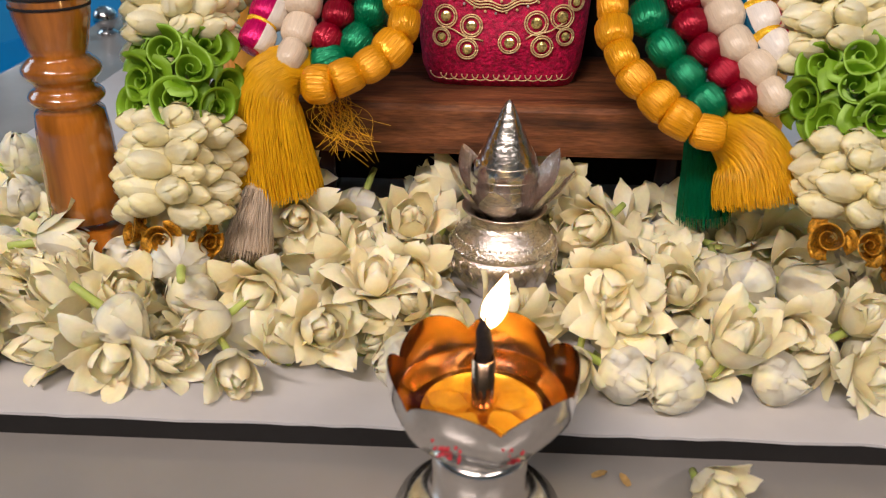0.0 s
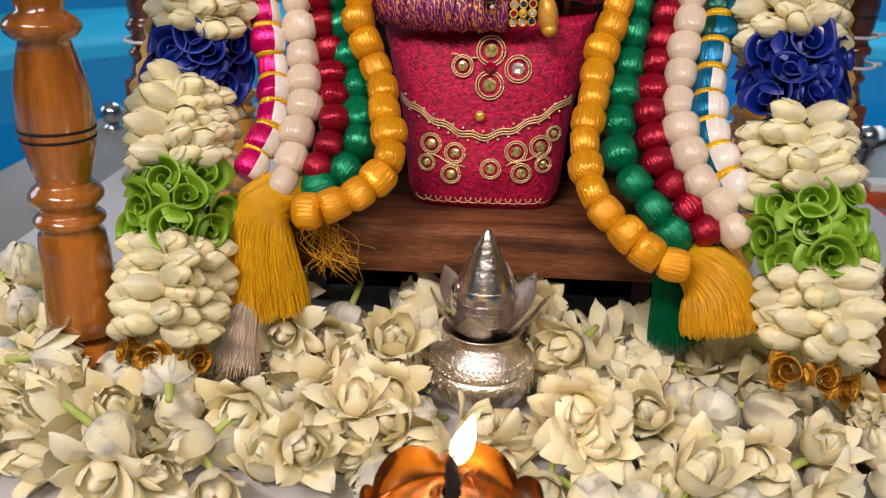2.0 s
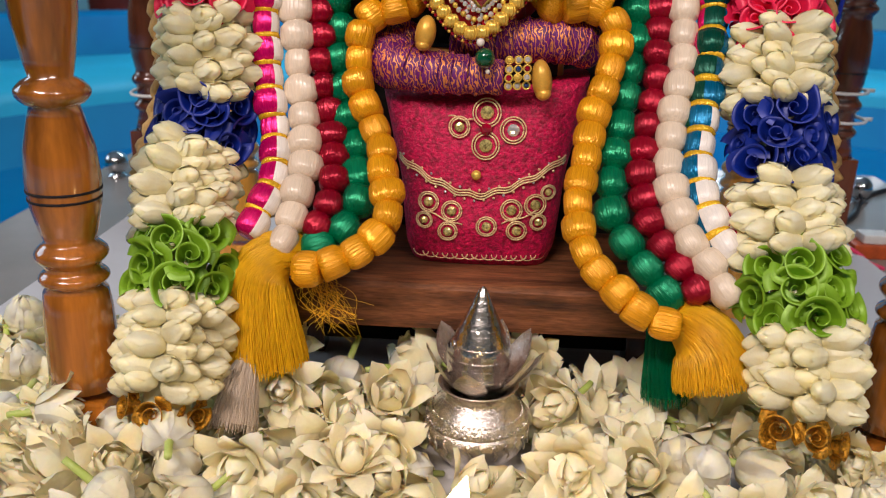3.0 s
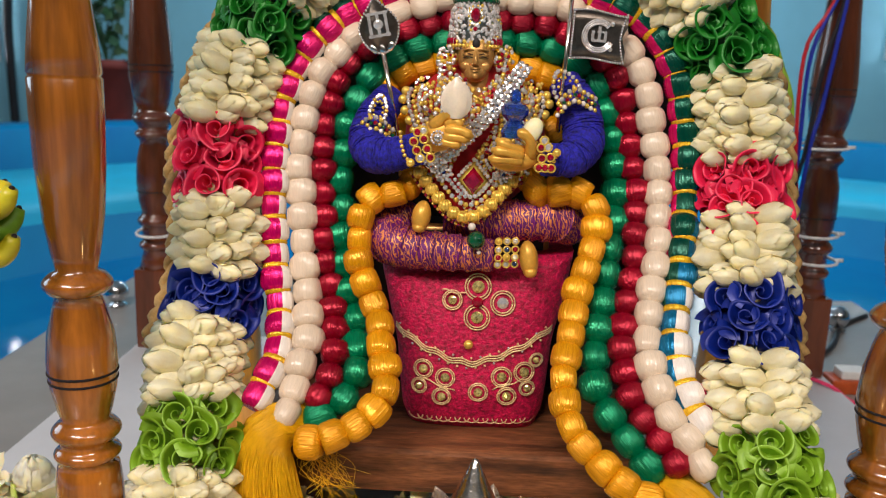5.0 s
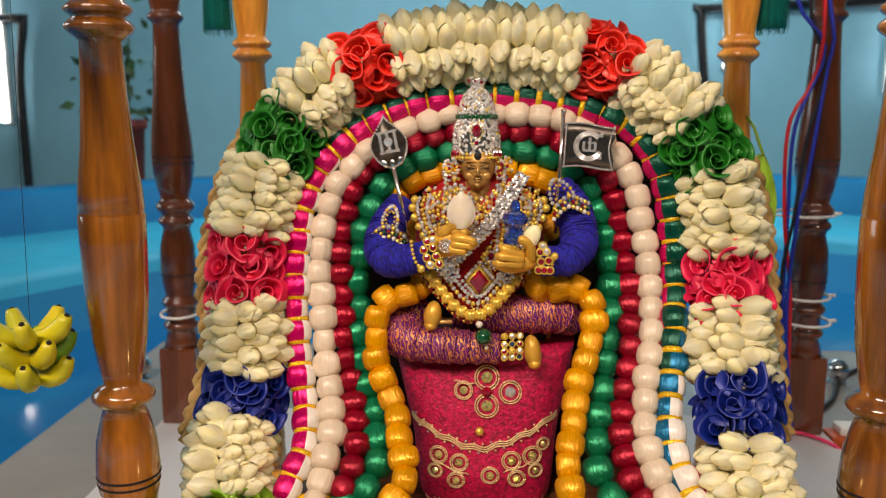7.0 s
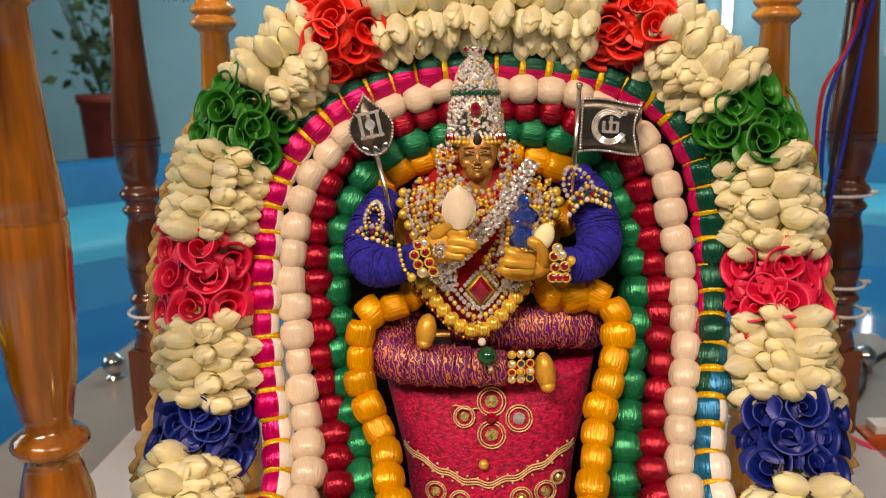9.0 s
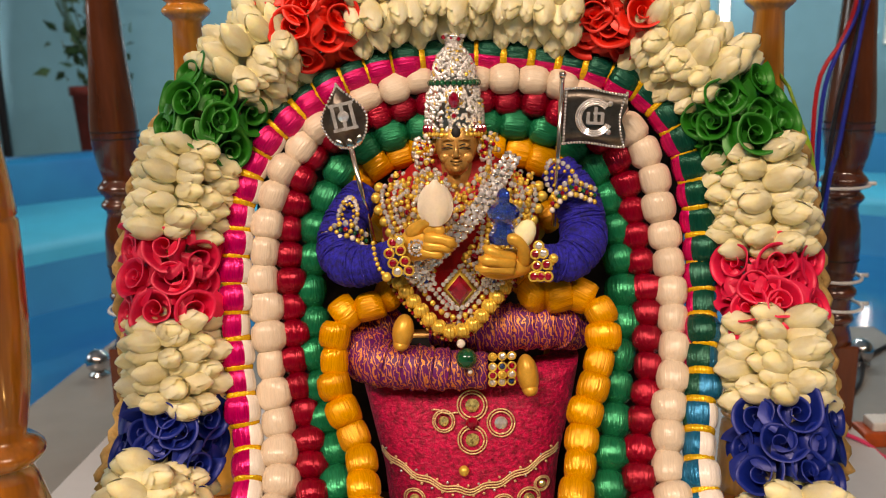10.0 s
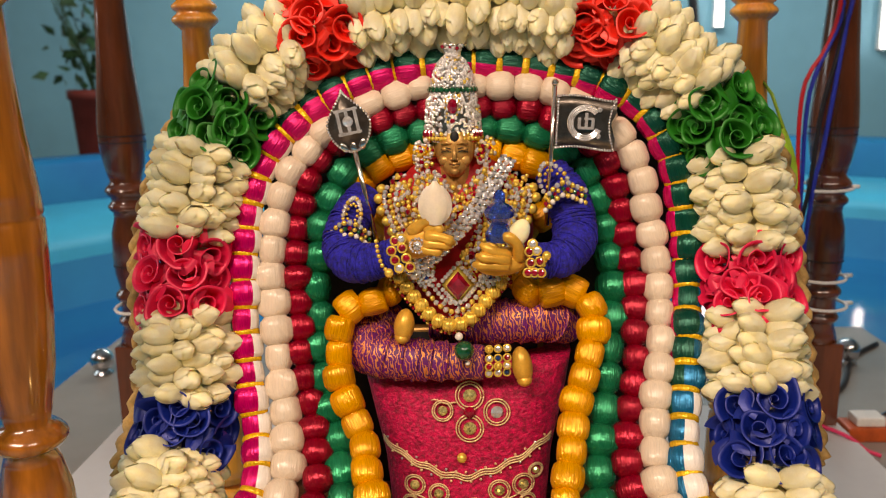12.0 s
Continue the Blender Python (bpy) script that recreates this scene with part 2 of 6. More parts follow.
def ball(bm, c, r, mi=0, seg=10, rings=7, m=None):
    rx, ry, rz = r if isinstance(r, (tuple, list)) else (r, r, r)
    mm = Matrix.Translation(c) @ (m or Matrix()) @ Matrix.Diagonal((rx, ry, rz, 1))
    prof = [(max(0.02, math.sin(math.pi * k / rings)), -math.cos(math.pi * k / rings)) for k in range(rings + 1)]
    lathe(bm, prof, seg, mm, mi)


def tube(bm, pts, radius, seg=8, mi=0, cap=True, closed=False):
    pts = [Vector(p) for p in pts]
    rings, n = [], len(pts)
    up = Vector((0.13, -0.97, 0.2))
    for i, p in enumerate(pts):
        a, b = (pts[i - 1], pts[(i + 1) % n]) if closed else (pts[max(0, i - 1)], pts[min(n - 1, i + 1)])
        t = (b - a).normalized()
        u = up - t * up.dot(t)
        if u.length < 1e-3:
            u = t.orthogonal()
        u.normalize()
        v = t.cross(u)
        up = u
        r = radius(i / (n - 1)) if callable(radius) else radius
        rings.append([bm.verts.new(p + (u * math.cos(2 * math.pi * k / seg) + v * math.sin(2 * math.pi * k / seg)) * r) for k in range(seg)])
    pairs = list(zip(rings, rings[1:])) + ([(rings[-1], rings[0])] if closed else [])
    for a, b in pairs:
        for k in range(seg):
            f = bm.faces.new((a[k], a[(k + 1) % seg], b[(k + 1) % seg], b[k]))
            f.material_index = mi
    if cap and not closed:
        for ring in (rings[0], rings[-1]):
            bm.faces.new(ring).material_index = mi


def box(bm, lo, hi, bevel=0.0, mi=0):
    r = bmesh.ops.create_cube(bm, size=1.0)
    c = [(a + b) / 2 for a, b in zip(lo, hi)]
    s = [b - a for a, b in zip(lo, hi)]
    bmesh.ops.transform(bm, matrix=Matrix.Translation(c) @ Matrix.Diagonal((*s, 1)), verts=r["verts"])
    for f in {f for v in r["verts"] for f in v.link_faces}:
        f.material_index = mi
    if bevel:
        bmesh.ops.bevel(bm, geom=list({e for v in r["verts"] for e in v.link_edges}), offset=bevel, segments=2, affect="EDGES", profile=0.6)


def spline(ctrl, n):
    """Catmull-Rom through the control points, evenly spaced."""
    P = [Vector(c) for c in ctrl]
    P = [P[0] * 2 - P[1]] + P + [P[-1] * 2 - P[-2]]
    raw = []
    for i in range(1, len(P) - 2):
        for k in range(24):
            u = k / 24
            a, b, c, d = P[i - 1], P[i], P[i + 1], P[i + 2]
            raw.append(0.5 * ((2 * b) + (c - a) * u + (2 * a - 5 * b + 4 * c - d) * u * u + (3 * b - a - 3 * c + d) * u ** 3))
    raw.append(P[-2])
    acc = [0.0]
    for a, b in zip(raw, raw[1:]):
        acc.append(acc[-1] + (b - a).length)
    out, j = [], 0
    for k in range(n):
        s = acc[-1] * k / (n - 1)
        while j < len(acc) - 2 and acc[j + 1] < s:
            j += 1
        u = (s - acc[j]) / max(1e-9, acc[j + 1] - acc[j])
        out.append(raw[j].lerp(raw[j + 1], u))
    return out, acc[-1]


# ---- the hall: floor, walls, ceiling, round pool ----
def slab(name, lo, hi, material, label, category):
    bm = bmesh.new()
    box(bm, lo, hi)
    ob = part(name, bm, material, smooth=False)
    return tagged(ob, label, category, kind="structure")


slab("wall_north", (-4.5, 5.6, -0.7), (4.5, 5.8, 2.6), M["wall"], "pale blue painted hall wall behind the pool", "wall")
# Walls and ceiling out of view; their tones set warm reflections and fill.
slab("wall_south", (-4.5, -3.2, -0.7), (4.5, -3.0, 2.6), M["cream"], "unseen plain hall wall, cream to warm the bounce light", "wall")
slab("wall_west", (-4.7, -3.2, -0.7), (-4.5, 5.8, 2.6), M["cream"], "unseen plain side wall, cream to warm the bounce light", "wall")
slab("wall_east", (4.5, -3.2, -0.7), (4.7, 5.8, 2.6), M["cream"], "unseen plain side wall, cream to warm the bounce light", "wall")
slab("ceiling", (-4.7, -3.2, 2.6), (4.7, 5.8, 2.7), M["ceiling"], "unseen plain hall ceiling, toned down to limit fill", "ceiling")
slab("floor", (-4.7, -3.2, -0.8), (4.7, 5.8, -0.7), M["floor"], "grey tiled hall floor", "floor")

PX, PY = 0.5, 1.3
bm = bmesh.new()
lathe(bm, [(1.95, -0.7), (1.95, -0.13), (1.98, -0.1), (2.66, -0.1), (2.68, -0.12), (2.68, -0.7)], 96, Matrix.Translation((PX, PY, 0)), cap=False)
tagged(part("pool_wall", bm, M["poolrim"]), "round pool wall painted light blue with a broad rim", "pool", kind="structure")
bm = bmesh.new()
lathe(bm, [(1.945, -0.66), (1.945, -0.16), (1.9, -0.66)], 96, Matrix.Translation((PX, PY, 0)), cap=False)
tagged(part("pool_lining", bm, M["poolblue"]), "deep blue painted inner face of the pool", "pool", kind="structure")
bm = bmesh.new()
lathe(bm, [(2.69, -0.7), (2.69, -0.14), (2.85, -0.13), (2.86, -0.7)], 96, Matrix.Translation((PX, PY, 0)), cap=False)
tagged(part("moss_strip", bm, M["moss"]), "dark green mossy gutter behind the pool rim", "gutter", kind="structure")
bm = bmesh.new()
lathe(bm, [(2.86, -0.7), (2.86, 0.02), (2.9, 0.04), (3.05, 0.04), (3.06, -0.7)], 96, Matrix.Translation((PX, PY, 0)), cap=False)
tagged(part("parapet", bm, M["poolblue"]), "low round parapet painted blue", "parapet", kind="structure")
bm = bmesh.new()
n = 64
grid = [[bm.verts.new((PX + 1.95 * r / 12 * math.cos(2 * math.pi * a / n), PY + 1.95 * r / 12 * math.sin(2 * math.pi * a / n), -0.30)) for a in range(n)] for r in range(1, 13)]
bm.faces.new(grid[0])
for a, b in zip(grid, grid[1:]):
    for k in range(n):
        bm.faces.new((a[k], a[(k + 1) % n], b[(k + 1) % n], b[k]))
M["water"] = mat("pool_water", rgb(0, 106, 160), 0.08, 0, 0.06, 1.5, 0.02, 0.5, 6, second=rgb(0, 88, 152))
M["water"].node_tree.nodes["Principled BSDF"].inputs["Specular IOR Level"].default_value = 0.22
tagged(part("water", bm, M["water"]), "still deep blue pool water with lamp reflections", "water", kind="structure")

# table and board
table = empty("table", (0.115, 0.37, -0.7), "pale grey polished table standing in the pool", "table")
tinv = table.matrix_world.inverted()
bm = bmesh.new()
box(bm, (-0.45, -0.55, -0.05), (0.68, 1.29, -0.0125), 0.004)
part("tabletop", bm, M["table"], table, smooth=False).matrix_local = tinv
for x in (-0.38, 0.55):
    for y in (-0.45, 1.15):
        bm = bmesh.new()
        box(bm, (x, y, -0.7), (x + 0.06, y + 0.06, -0.05))
        part("leg", bm, M["table"], table, smooth=False).matrix_local = tinv

board = empty("display_board", (CX, 0.32, -0.0125), "white foam board with black cut edges on the table", "board")
bm = bmesh.new()
box(bm, (-0.305, 0.321, -0.0125), (0.479, 0.955, -0.0015))
part("core", bm, M["black"], None, "black board edge", False).parent = board
bm = bmesh.new()
gx = 80
vs = []
for i in range(gx + 1):
    x = -0.306 + 0.786 * i / gx
    jag = random.uniform(-0.0006, 0.0006)
    vs.append((bm.verts.new((x, 0.3195 + jag, 0.0)), bm.verts.new((x, 0.956, 0.0)), bm.verts.new((x, 0.3195 + jag, -0.0015)), bm.verts.new((x, 0.956, -0.0015))))
for a, b in zip(vs, vs[1:]):
    bm.faces.new((a[0], b[0], b[1], a[1])), bm.faces.new((a[2], b[2], b[0], a[0])), bm.faces.new((a[3], b[3], b[2], a[2])), bm.faces.new((a[1], b[1], b[3], a[3]))
part("paper_face", bm, M["white"], board, "white paper facing", False)
for o in board.children:
    o.matrix_parent_inverse = board.matrix_world.inverted()


# ---- turned posts ----
def turned(name, x, y, prof, material, label, scale=1.0, block=None, grooves=()):
    ob = empty(name, (x, y, 0), label, "post", "turned posts")
    bm = bmesh.new()
    lathe(bm, [(r * scale, z) for r, z in prof], 28)
    part("shaft", bm, material, ob)
    for z, r in grooves:
        bm = bmesh.new()
        lathe(bm, [(r * scale - 0.0012, z - 0.0008), (r * scale + 0.0002, z - 0.0006), (r * scale + 0.0002, z + 0.0006), (r * scale - 0.0012, z + 0.0008)], 28, cap=False)
        part("groove", bm, M["wick"], ob, "thin dark groove line")
    if block:
        bm = bmesh.new()
        box(bm, (-block[0], -block[0], 0), (block[0], block[0], block[1]), 0.002)
        part("base_block", bm, material, ob, smooth=False)
    return ob


def bead(z, r, h, n=6):
    return [(r - (r * 0.22) * (1 - math.sin(math.pi * k / n)), z - h / 2 + h * k / n) for k in range(n + 1)]


FRONT = ([(0.0195, 0.05), (0.0188, 0.062)] + [(0.0186, 0.07), (0.0178, 0.095), (0.0165, 0.105)] + bead(0.1125, 0.0180, 0.009) + bead(0.1255, 0.0186, 0.011)
         + [(0.0125, 0.133), (0.0145, 0.138), (0.0175, 0.152), (0.0185, 0.165), (0.0172, 0.182), (0.0135, 0.197), (0.0118, 0.203)] + bead(0.2095, 0.0182, 0.011)
         + [(0.0105, 0.217), (0.0125, 0.226), (0.0155, 0.245), (0.0175, 0.272), (0.0183, 0.3), (0.0183, 0.3165), (0.0172, 0.318), (0.0182, 0.3195), (0.0172, 0.332), (0.0145, 0.355),
            (0.0123, 0.385), (0.0112, 0.412)] + bead(0.4195, 0.0186, 0.009) + bead(0.429, 0.0182, 0.008) + [(0.013, 0.436), (0.0165, 0.46), (0.0165, 0.5), (0.012, 0.53), (0.012, 0.56)])
GRV = [(0.1560, 0.0180), (0.1605, 0.0184)]
for x in (-0.134, 0.303):
    turned("turned_post", x, 0.424, FRONT, M["oak"], "glossy honey-brown turned wooden post of the shrine frame", 1.0, (0.0165, 0.045), GRV)
# Back pair, in the brightened copy of the wood.
for x in (-0.121, 0.291):
    turned("turned_post", x, 0.69, FRONT, M["honey"], "golden turned wooden post behind the garland arch, coloured as brightly lit", 0.93, (0.0165, 0.045), GRV)
DARK = ([(0.0215, 0.09), (0.0195, 0.1)] + bead(0.118, 0.021, 0.012) + [(0.017, 0.128)] + bead(0.146, 0.0215, 0.014) + [(0.0165, 0.156), (0.0195, 0.17), (0.021, 0.19), (0.0195, 0.215), (0.0155, 0.232)]
        + bead(0.243, 0.0205, 0.012) + bead(0.26, 0.0225, 0.014) + [(0.016, 0.27), (0.0205, 0.285), (0.0235, 0.305), (0.0238, 0.325), (0.0225, 0.345), (0.0185, 0.39), (0.0155, 0.44), (0.0145, 0.465)]
        + bead(0.474, 0.0205, 0.012) + [(0.016, 0.482), (0.019, 0.5), (0.019, 0.54), (0.015, 0.56)])
for x in (-0.280, 0.454):
    turned("turned_post", x, 0.92, DARK, M["teak"], "dark red-brown turned wooden post at the back of the board", 1.0, (0.0215, 0.092), [(0.318, 0.0238), (0.311, 0.0236), (0.18, 0.0206)])
# top rails that hold the posts together
for a, b, ya, yb, mt in ((-0.16, 0.33, 0.405, 0.443, "oak"), (-0.16, 0.33, 0.67, 0.71, "oak"), (-0.29, 0.47, 0.9, 0.94, "teak")):
    bm = bmesh.new()
    box(bm, (a - 0.03, ya, 0.56), (b + 0.03, yb, 0.59), 0.003)
    tagged(part("top_rail", bm, M[mt], smooth=False), "plain wooden rail joining the post tops", "rail")

# ---- swing seat ----
seat = empty("wooden_seat", (CX, 0.54, 0.0), "worn dark brown wooden plank seat on short legs", "seat")
bm = bmesh.new()
box(bm, (-0.145, -0.058, 0.064), (0.145, 0.06, 0.0945), 0.004)
part("plank", bm, M["plank"], seat, smooth=False)
for x in (-0.12, 0.12):
    for y in (-0.03, 0.045):
        bm = bmesh.new()
        box(bm, (x - 0.01, y - 0.01, 0.0), (x + 0.01, y + 0.01, 0.064), 0.001)
        part("leg", bm, M["teak"], seat, smooth=False)


# ---- the surface on which the garlands hang ----
ZS = (-0.05, 0.05, 0.113, 0.181, 0.267, 0.356, 0.45)
YL = (0.400, 0.405, 0.445, 0.505, 0.531, 0.557, 0.583)
YR = (0.385, 0.390, 0.422, 0.480, 0.538, 0.558, 0.583)


def hang(x, z, off=0.0):
    u = min(1, max(0, (x + 0.09) / 0.33))
    return float(np.interp(z, ZS, YL) * (1 - u) + np.interp(z, ZS, YR) * u) + off


def lay(ctrl, off):
    return [Vector((x, hang(x, z, off), z)) for x, z in ctrl]


PUFF_U = (0.0, 0.06, 0.14, 0.26, 0.45, 0.66, 0.83, 0.92, 1.0)
PUFF_R = (0.0, 0.40, 0.74, 0.93, 1.0, 0.95, 0.77, 0.32, 0.08)


def puff_mesh(name, mats, r, h, sectors=None, seg=40, neck=0.66, seed=0):
    """One gathered swelling of silk threads, uneven round its axis."""
    rnd = random.Random(seed)
    bm = bmesh.new()
    n = 14
    lump = [rnd.uniform(-0.09, 0.09) for _ in range(6)]
    groove = [rnd.uniform(-0.035, 0.025) for _ in range(seg)]
    skew = rnd.uniform(0.85, 1.15)
    rings = []
    for k in range(n + 1):
        u = k / n
        body = float(np.interp(u ** skew, PUFF_U, PUFF_R))
        ring = []
        for i in range(seg):
            a = 2 * math.pi * i / seg
            q = 1 + body * (lump[0] * math.cos(a) + lump[1] * math.sin(a) + lump[2] * math.cos(2 * a) + lump[3] * math.sin(2 * a)) + groove[i] * (1.3 - 0.6 * body)
            r0 = r * (neck + (1.04 - neck) * body) * q
            ring.append(bm.verts.new((r0 * math.cos(a), r0 * math.sin(a), -h / 2 + h * u)))
        rings.append(ring)
    for a, b in zip(rings, rings[1:]):
        for i in range(seg):
            f = bm.faces.new((a[i], a[(i + 1) % seg], b[(i + 1) % seg], b[i]))
            f.material_index = (i * len(mats) // seg) if sectors else 0
    bm.faces.new(rings[0]), bm.faces.new(rings[-1])
    return finish(name, bm, mats)


def frame_at(p, t, turn=0.0, scale=1.0):
    """Local z along the strand, local y towards the back."""
    t = t.normalized()
    back = Vector((0, 1, 0))
    yv = (back - t * back.dot(t)).normalized()
    xv = yv.cross(t)
    m = Matrix((xv, yv, t)).transposed().to_4x4()
    return Matrix.Translation(p) @ m @ Matrix.Rotation(turn, 4, "Z") @ Matrix.Diagonal((scale, scale, 1, 1))


def strand(label, ctrl, off, r, step, mats, tie=None, turns=None, neck=0.66):
    pts3 = lay(ctrl, off) if len(ctrl[0]) == 2 else [Vector(c) for c in ctrl]
    fine, length = spline(pts3, 400)
    count = max(4, int(length / step))
    pts, _ = spline(pts3, count * 2 + 1)
    ob = empty("thread_garland", pts[0], label, "garland", "silk thread garlands")
    inv = ob.matrix_world.inverted()
    meshes = [puff_mesh("puff", mats, r, length / count * 1.06, len(mats) > 1, neck=neck, seed=k) for k in range(5)]
    band = None
    if tie:
        b2 = bmesh.new()
        rr = r * 0.84
        lathe(b2, [(rr - 0.002, -0.0026), (rr, -0.0020), (rr + 0.0005, 0), (rr, 0.0020), (rr - 0.002, 0.0026)], 18, cap=False)
        band = finish("tie", b2, tie)
    for k in range(count):
        p, t = pts[2 * k + 1], pts[2 * k + 2] - pts[2 * k]
        turn = random.uniform(0, 6.28)
        if turns:
            turn = float(np.interp((k + 0.5) / count, turns[0], turns[1]))
        s = random.uniform(0.88, 1.10)
        o = part("puff", random.choice(meshes), None, ob)
        o.matrix_local = inv @ frame_at(p + Vector((random.uniform(-1, 1), random.uniform(-1, 1), 0)) * 0.0010, t + Vector((random.uniform(-1, 1), random.uniform(-1, 1), random.uniform(-1, 1))) * t.length * 0.07, turn, s)
        if band and k:
            o = part("tie", band, None, ob)
            o.matrix_local = inv @ frame_at(pts[2 * k], pts[2 * k + 1] - pts[2 * k - 1])
    b2 = bmesh.new()
    tube(b2, fine[::6], r * 0.4, 6)
    o = part("core_thread", b2, mats[0], ob)
    o.matrix_local = inv
    return ob, pts


S = lambda k: M["silk_" + k]
MULTI = [(-0.051, 0.128), (-0.045, 0.141), (-0.0395, 0.156), (-0.043, 0.176), (-0.049, 0.209), (-0.0525, 0.248), (-0.0525, 0.28), (-0.0475, 0.312), (-0.032, 0.341), (-0.005, 0.364), (0.03, 0.379),
         (0.073, 0.385), (0.112, 0.383), (0.151, 0.376), (0.182, 0.36), (0.201, 0.332), (0.2085, 0.3), (0.2105, 0.261), (0.206, 0.22), (0.201, 0.189), (0.199, 0.169), (0.204, 0.148), (0.213, 0.131)]
WHITE = [(-0.034, 0.120), (-0.026, 0.138), (-0.023, 0.162), (-0.026, 0.186), (-0.032, 0.216), (-0.0355, 0.25), (-0.0355, 0.283), (-0.028, 0.316), (-0.008, 0.343), (0.023, 0.362), (0.054, 0.37),
         (0.093, 0.372), (0.132, 0.368), (0.163, 0.352), (0.182, 0.328), (0.190, 0.29), (0.194, 0.252), (0.19, 0.219), (0.186, 0.188), (0.183, 0.163), (0.192, 0.14), (0.207, 0.122), (0.214, 0.112)]
MAROON = [(-0.016, 0.128), (-0.008, 0.138), (-0.007, 0.156), (-0.011, 0.18), (-0.018, 0.213), (-0.0215, 0.245), (-0.023, 0.285), (-0.015, 0.319), (0.007, 0.343), (0.034, 0.353),
          (0.07, 0.358), (0.1, 0.359), (0.127, 0.355), (0.154, 0.339), (0.168, 0.318), (0.176, 0.285), (0.18, 0.251), (0.178, 0.218), (0.173, 0.187), (0.169, 0.161), (0.178, 0.136), (0.195, 0.119), (0.2, 0.11)]
GREEN = [(-0.02, 0.119), (-0.006, 0.124), (0.006, 0.136), (0.009, 0.153), (0.003, 0.178), (-0.006, 0.209), (-0.01, 0.243), (-0.009, 0.283), (0.002, 0.314), (0.019, 0.333), (0.045, 0.342), (0.075, 0.345),
         (0.105, 0.345), (0.132, 0.339), (0.152, 0.321), (0.161, 0.3), (0.166, 0.275), (0.168, 0.25), (0.164, 0.217), (0.158, 0.188), (0.153, 0.161), (0.154, 0.145), (0.163, 0.13), (0.175, 0.117), (0.187, 0.104)]
rad = [math.radians(a) for a in (30, 26, 6, 0, -20, -45, -65, -90, -112, -235, -272)]
strand("pink, white, blue and green silk garland bound with yellow", MULTI, 0.002, 0.0092, 0.0155,
       [S("pink"), S("white"), S("blue"), S("pine")], S("tie_yellow"), ([0, 0.07, 0.12, 0.28, 0.38, 0.5, 0.62, 0.74, 0.84, 0.9, 1], [math.radians(225) - a for a in rad]))
strand("ivory silk thread garland of round puffs", WHITE, 0.004, 0.0090, 0.0158, [S("ivory")], neck=0.62)
strand("dark maroon silk thread garland of round puffs", MAROON, 0.010, 0.0088, 0.0150, [S("maroon")], neck=0.42)
strand("bottle green silk thread garland of round puffs", GREEN, 0.015, 0.0096, 0.0180, [S("green")], neck=0.46)
YEL = ([(-0.020, 0.116), (-0.008, 0.116), (0.009, 0.123), (0.025, 0.133), (0.028, 0.147), (0.024, 0.161), (0.018, 0.18), (0.010, 0.196), (0.006, 0.212), (0.005, 0.232), (0.013, 0.246), (0.032, 0.251)],
       [(0.118, 0.253), (0.139, 0.255), (0.152, 0.244), (0.152, 0.225), (0.147, 0.209), (0.14, 0.19), (0.136, 0.172), (0.133, 0.157), (0.133, 0.145), (0.136, 0.133), (0.145, 0.122), (0.16, 0.109), (0.175, 0.1035), (0.184, 0.1025)])
left = [Vector((x, hang(x, z, -0.001), z)) for x, z in YEL[0]] + [Vector((0.036, 0.565, 0.275)), Vector((0.014, 0.58, 0.3))]
top = [Vector((x, hang(x, z, 0.020), z)) for x, z in ((0.018, 0.316), (0.045, 0.330), (0.078, 0.333), (0.108, 0.329), (0.134, 0.318))]
right = [Vector((0.142, 0.58, 0.3)), Vector((0.112, 0.57, 0.275))] + [Vector((x, hang(x, z, -0.001), z)) for x, z in YEL[1]]
strand("bright yellow silk thread garland ending in tassels", left + top + right, 0, 0.0088, 0.0140, [S("yellow")], neck=0.78)


# ---- tassels ----
def tassel(name, path, r0, r1, key, label, strands=420, rough=0.15, headlen=0.012):
    """A bundle of threads: tied at the path's first point, following the path and fanning out to its last."""
    line, L = spline(path, 12)
    floss = "floss" if key == "yellow" else key
    ob = empty(name, line[0], label, "tassel")
    inv = ob.matrix_world.inverted()

    def rad_(u):
        return r0 * 0.9 + (r1 - r0 * 0.9) * u ** 0.75

    bm = bmesh.new()
    tube(bm, line, lambda u: rad_(u) * 0.90, 18)
    part("core", bm, S(floss), ob).matrix_local = inv
    bm = bmesh.new()
    frames = []
    for i, p in enumerate(line):
        t = line[min(11, i + 1)] - line[max(0, i - 1)]
        frames.append(frame_at(p, t))
    for k in range(strands):
        a, q = random.uniform(0, 6.283), math.sqrt(random.uniform(0.55, 1.08))
        wob, last = random.uniform(-rough, rough), random.choice((9, 10, 11, 11, 11))
        over = random.uniform(0, 0.006)
        pts = []
        for i in range(0, last + 1):
            u = i / 11
            rr = rad_(u) * q + 0.0005
            aa = a + wob * u * 2
            pts.append(frames[i] @ Vector((rr * math.cos(aa), rr * math.sin(aa), over if i == last else 0)))
        tube(bm, pts, 0.00019, 3, cap=False)
    tagged(part("threads", bm, S(floss), ob), kind="stuff").matrix_local = inv
    bm = bmesh.new()
    m = frames[0]
    for zz in (-0.003, -0.001, 0.001, 0.003):
        lathe(bm, [(r0 * 0.8, zz - 0.001), (r0 * 1.0, zz), (r0 * 0.8, zz + 0.001)], 20, m, cap=False)
    lathe(bm, [(r0 * 0.5, -headlen), (r0 * 0.85, -headlen * 0.7), (r0 * 0.9, -0.003)], 20, m)
    part("binding", bm, S("tie_yellow" if key == "yellow" else key), ob).matrix_local = inv
    return ob


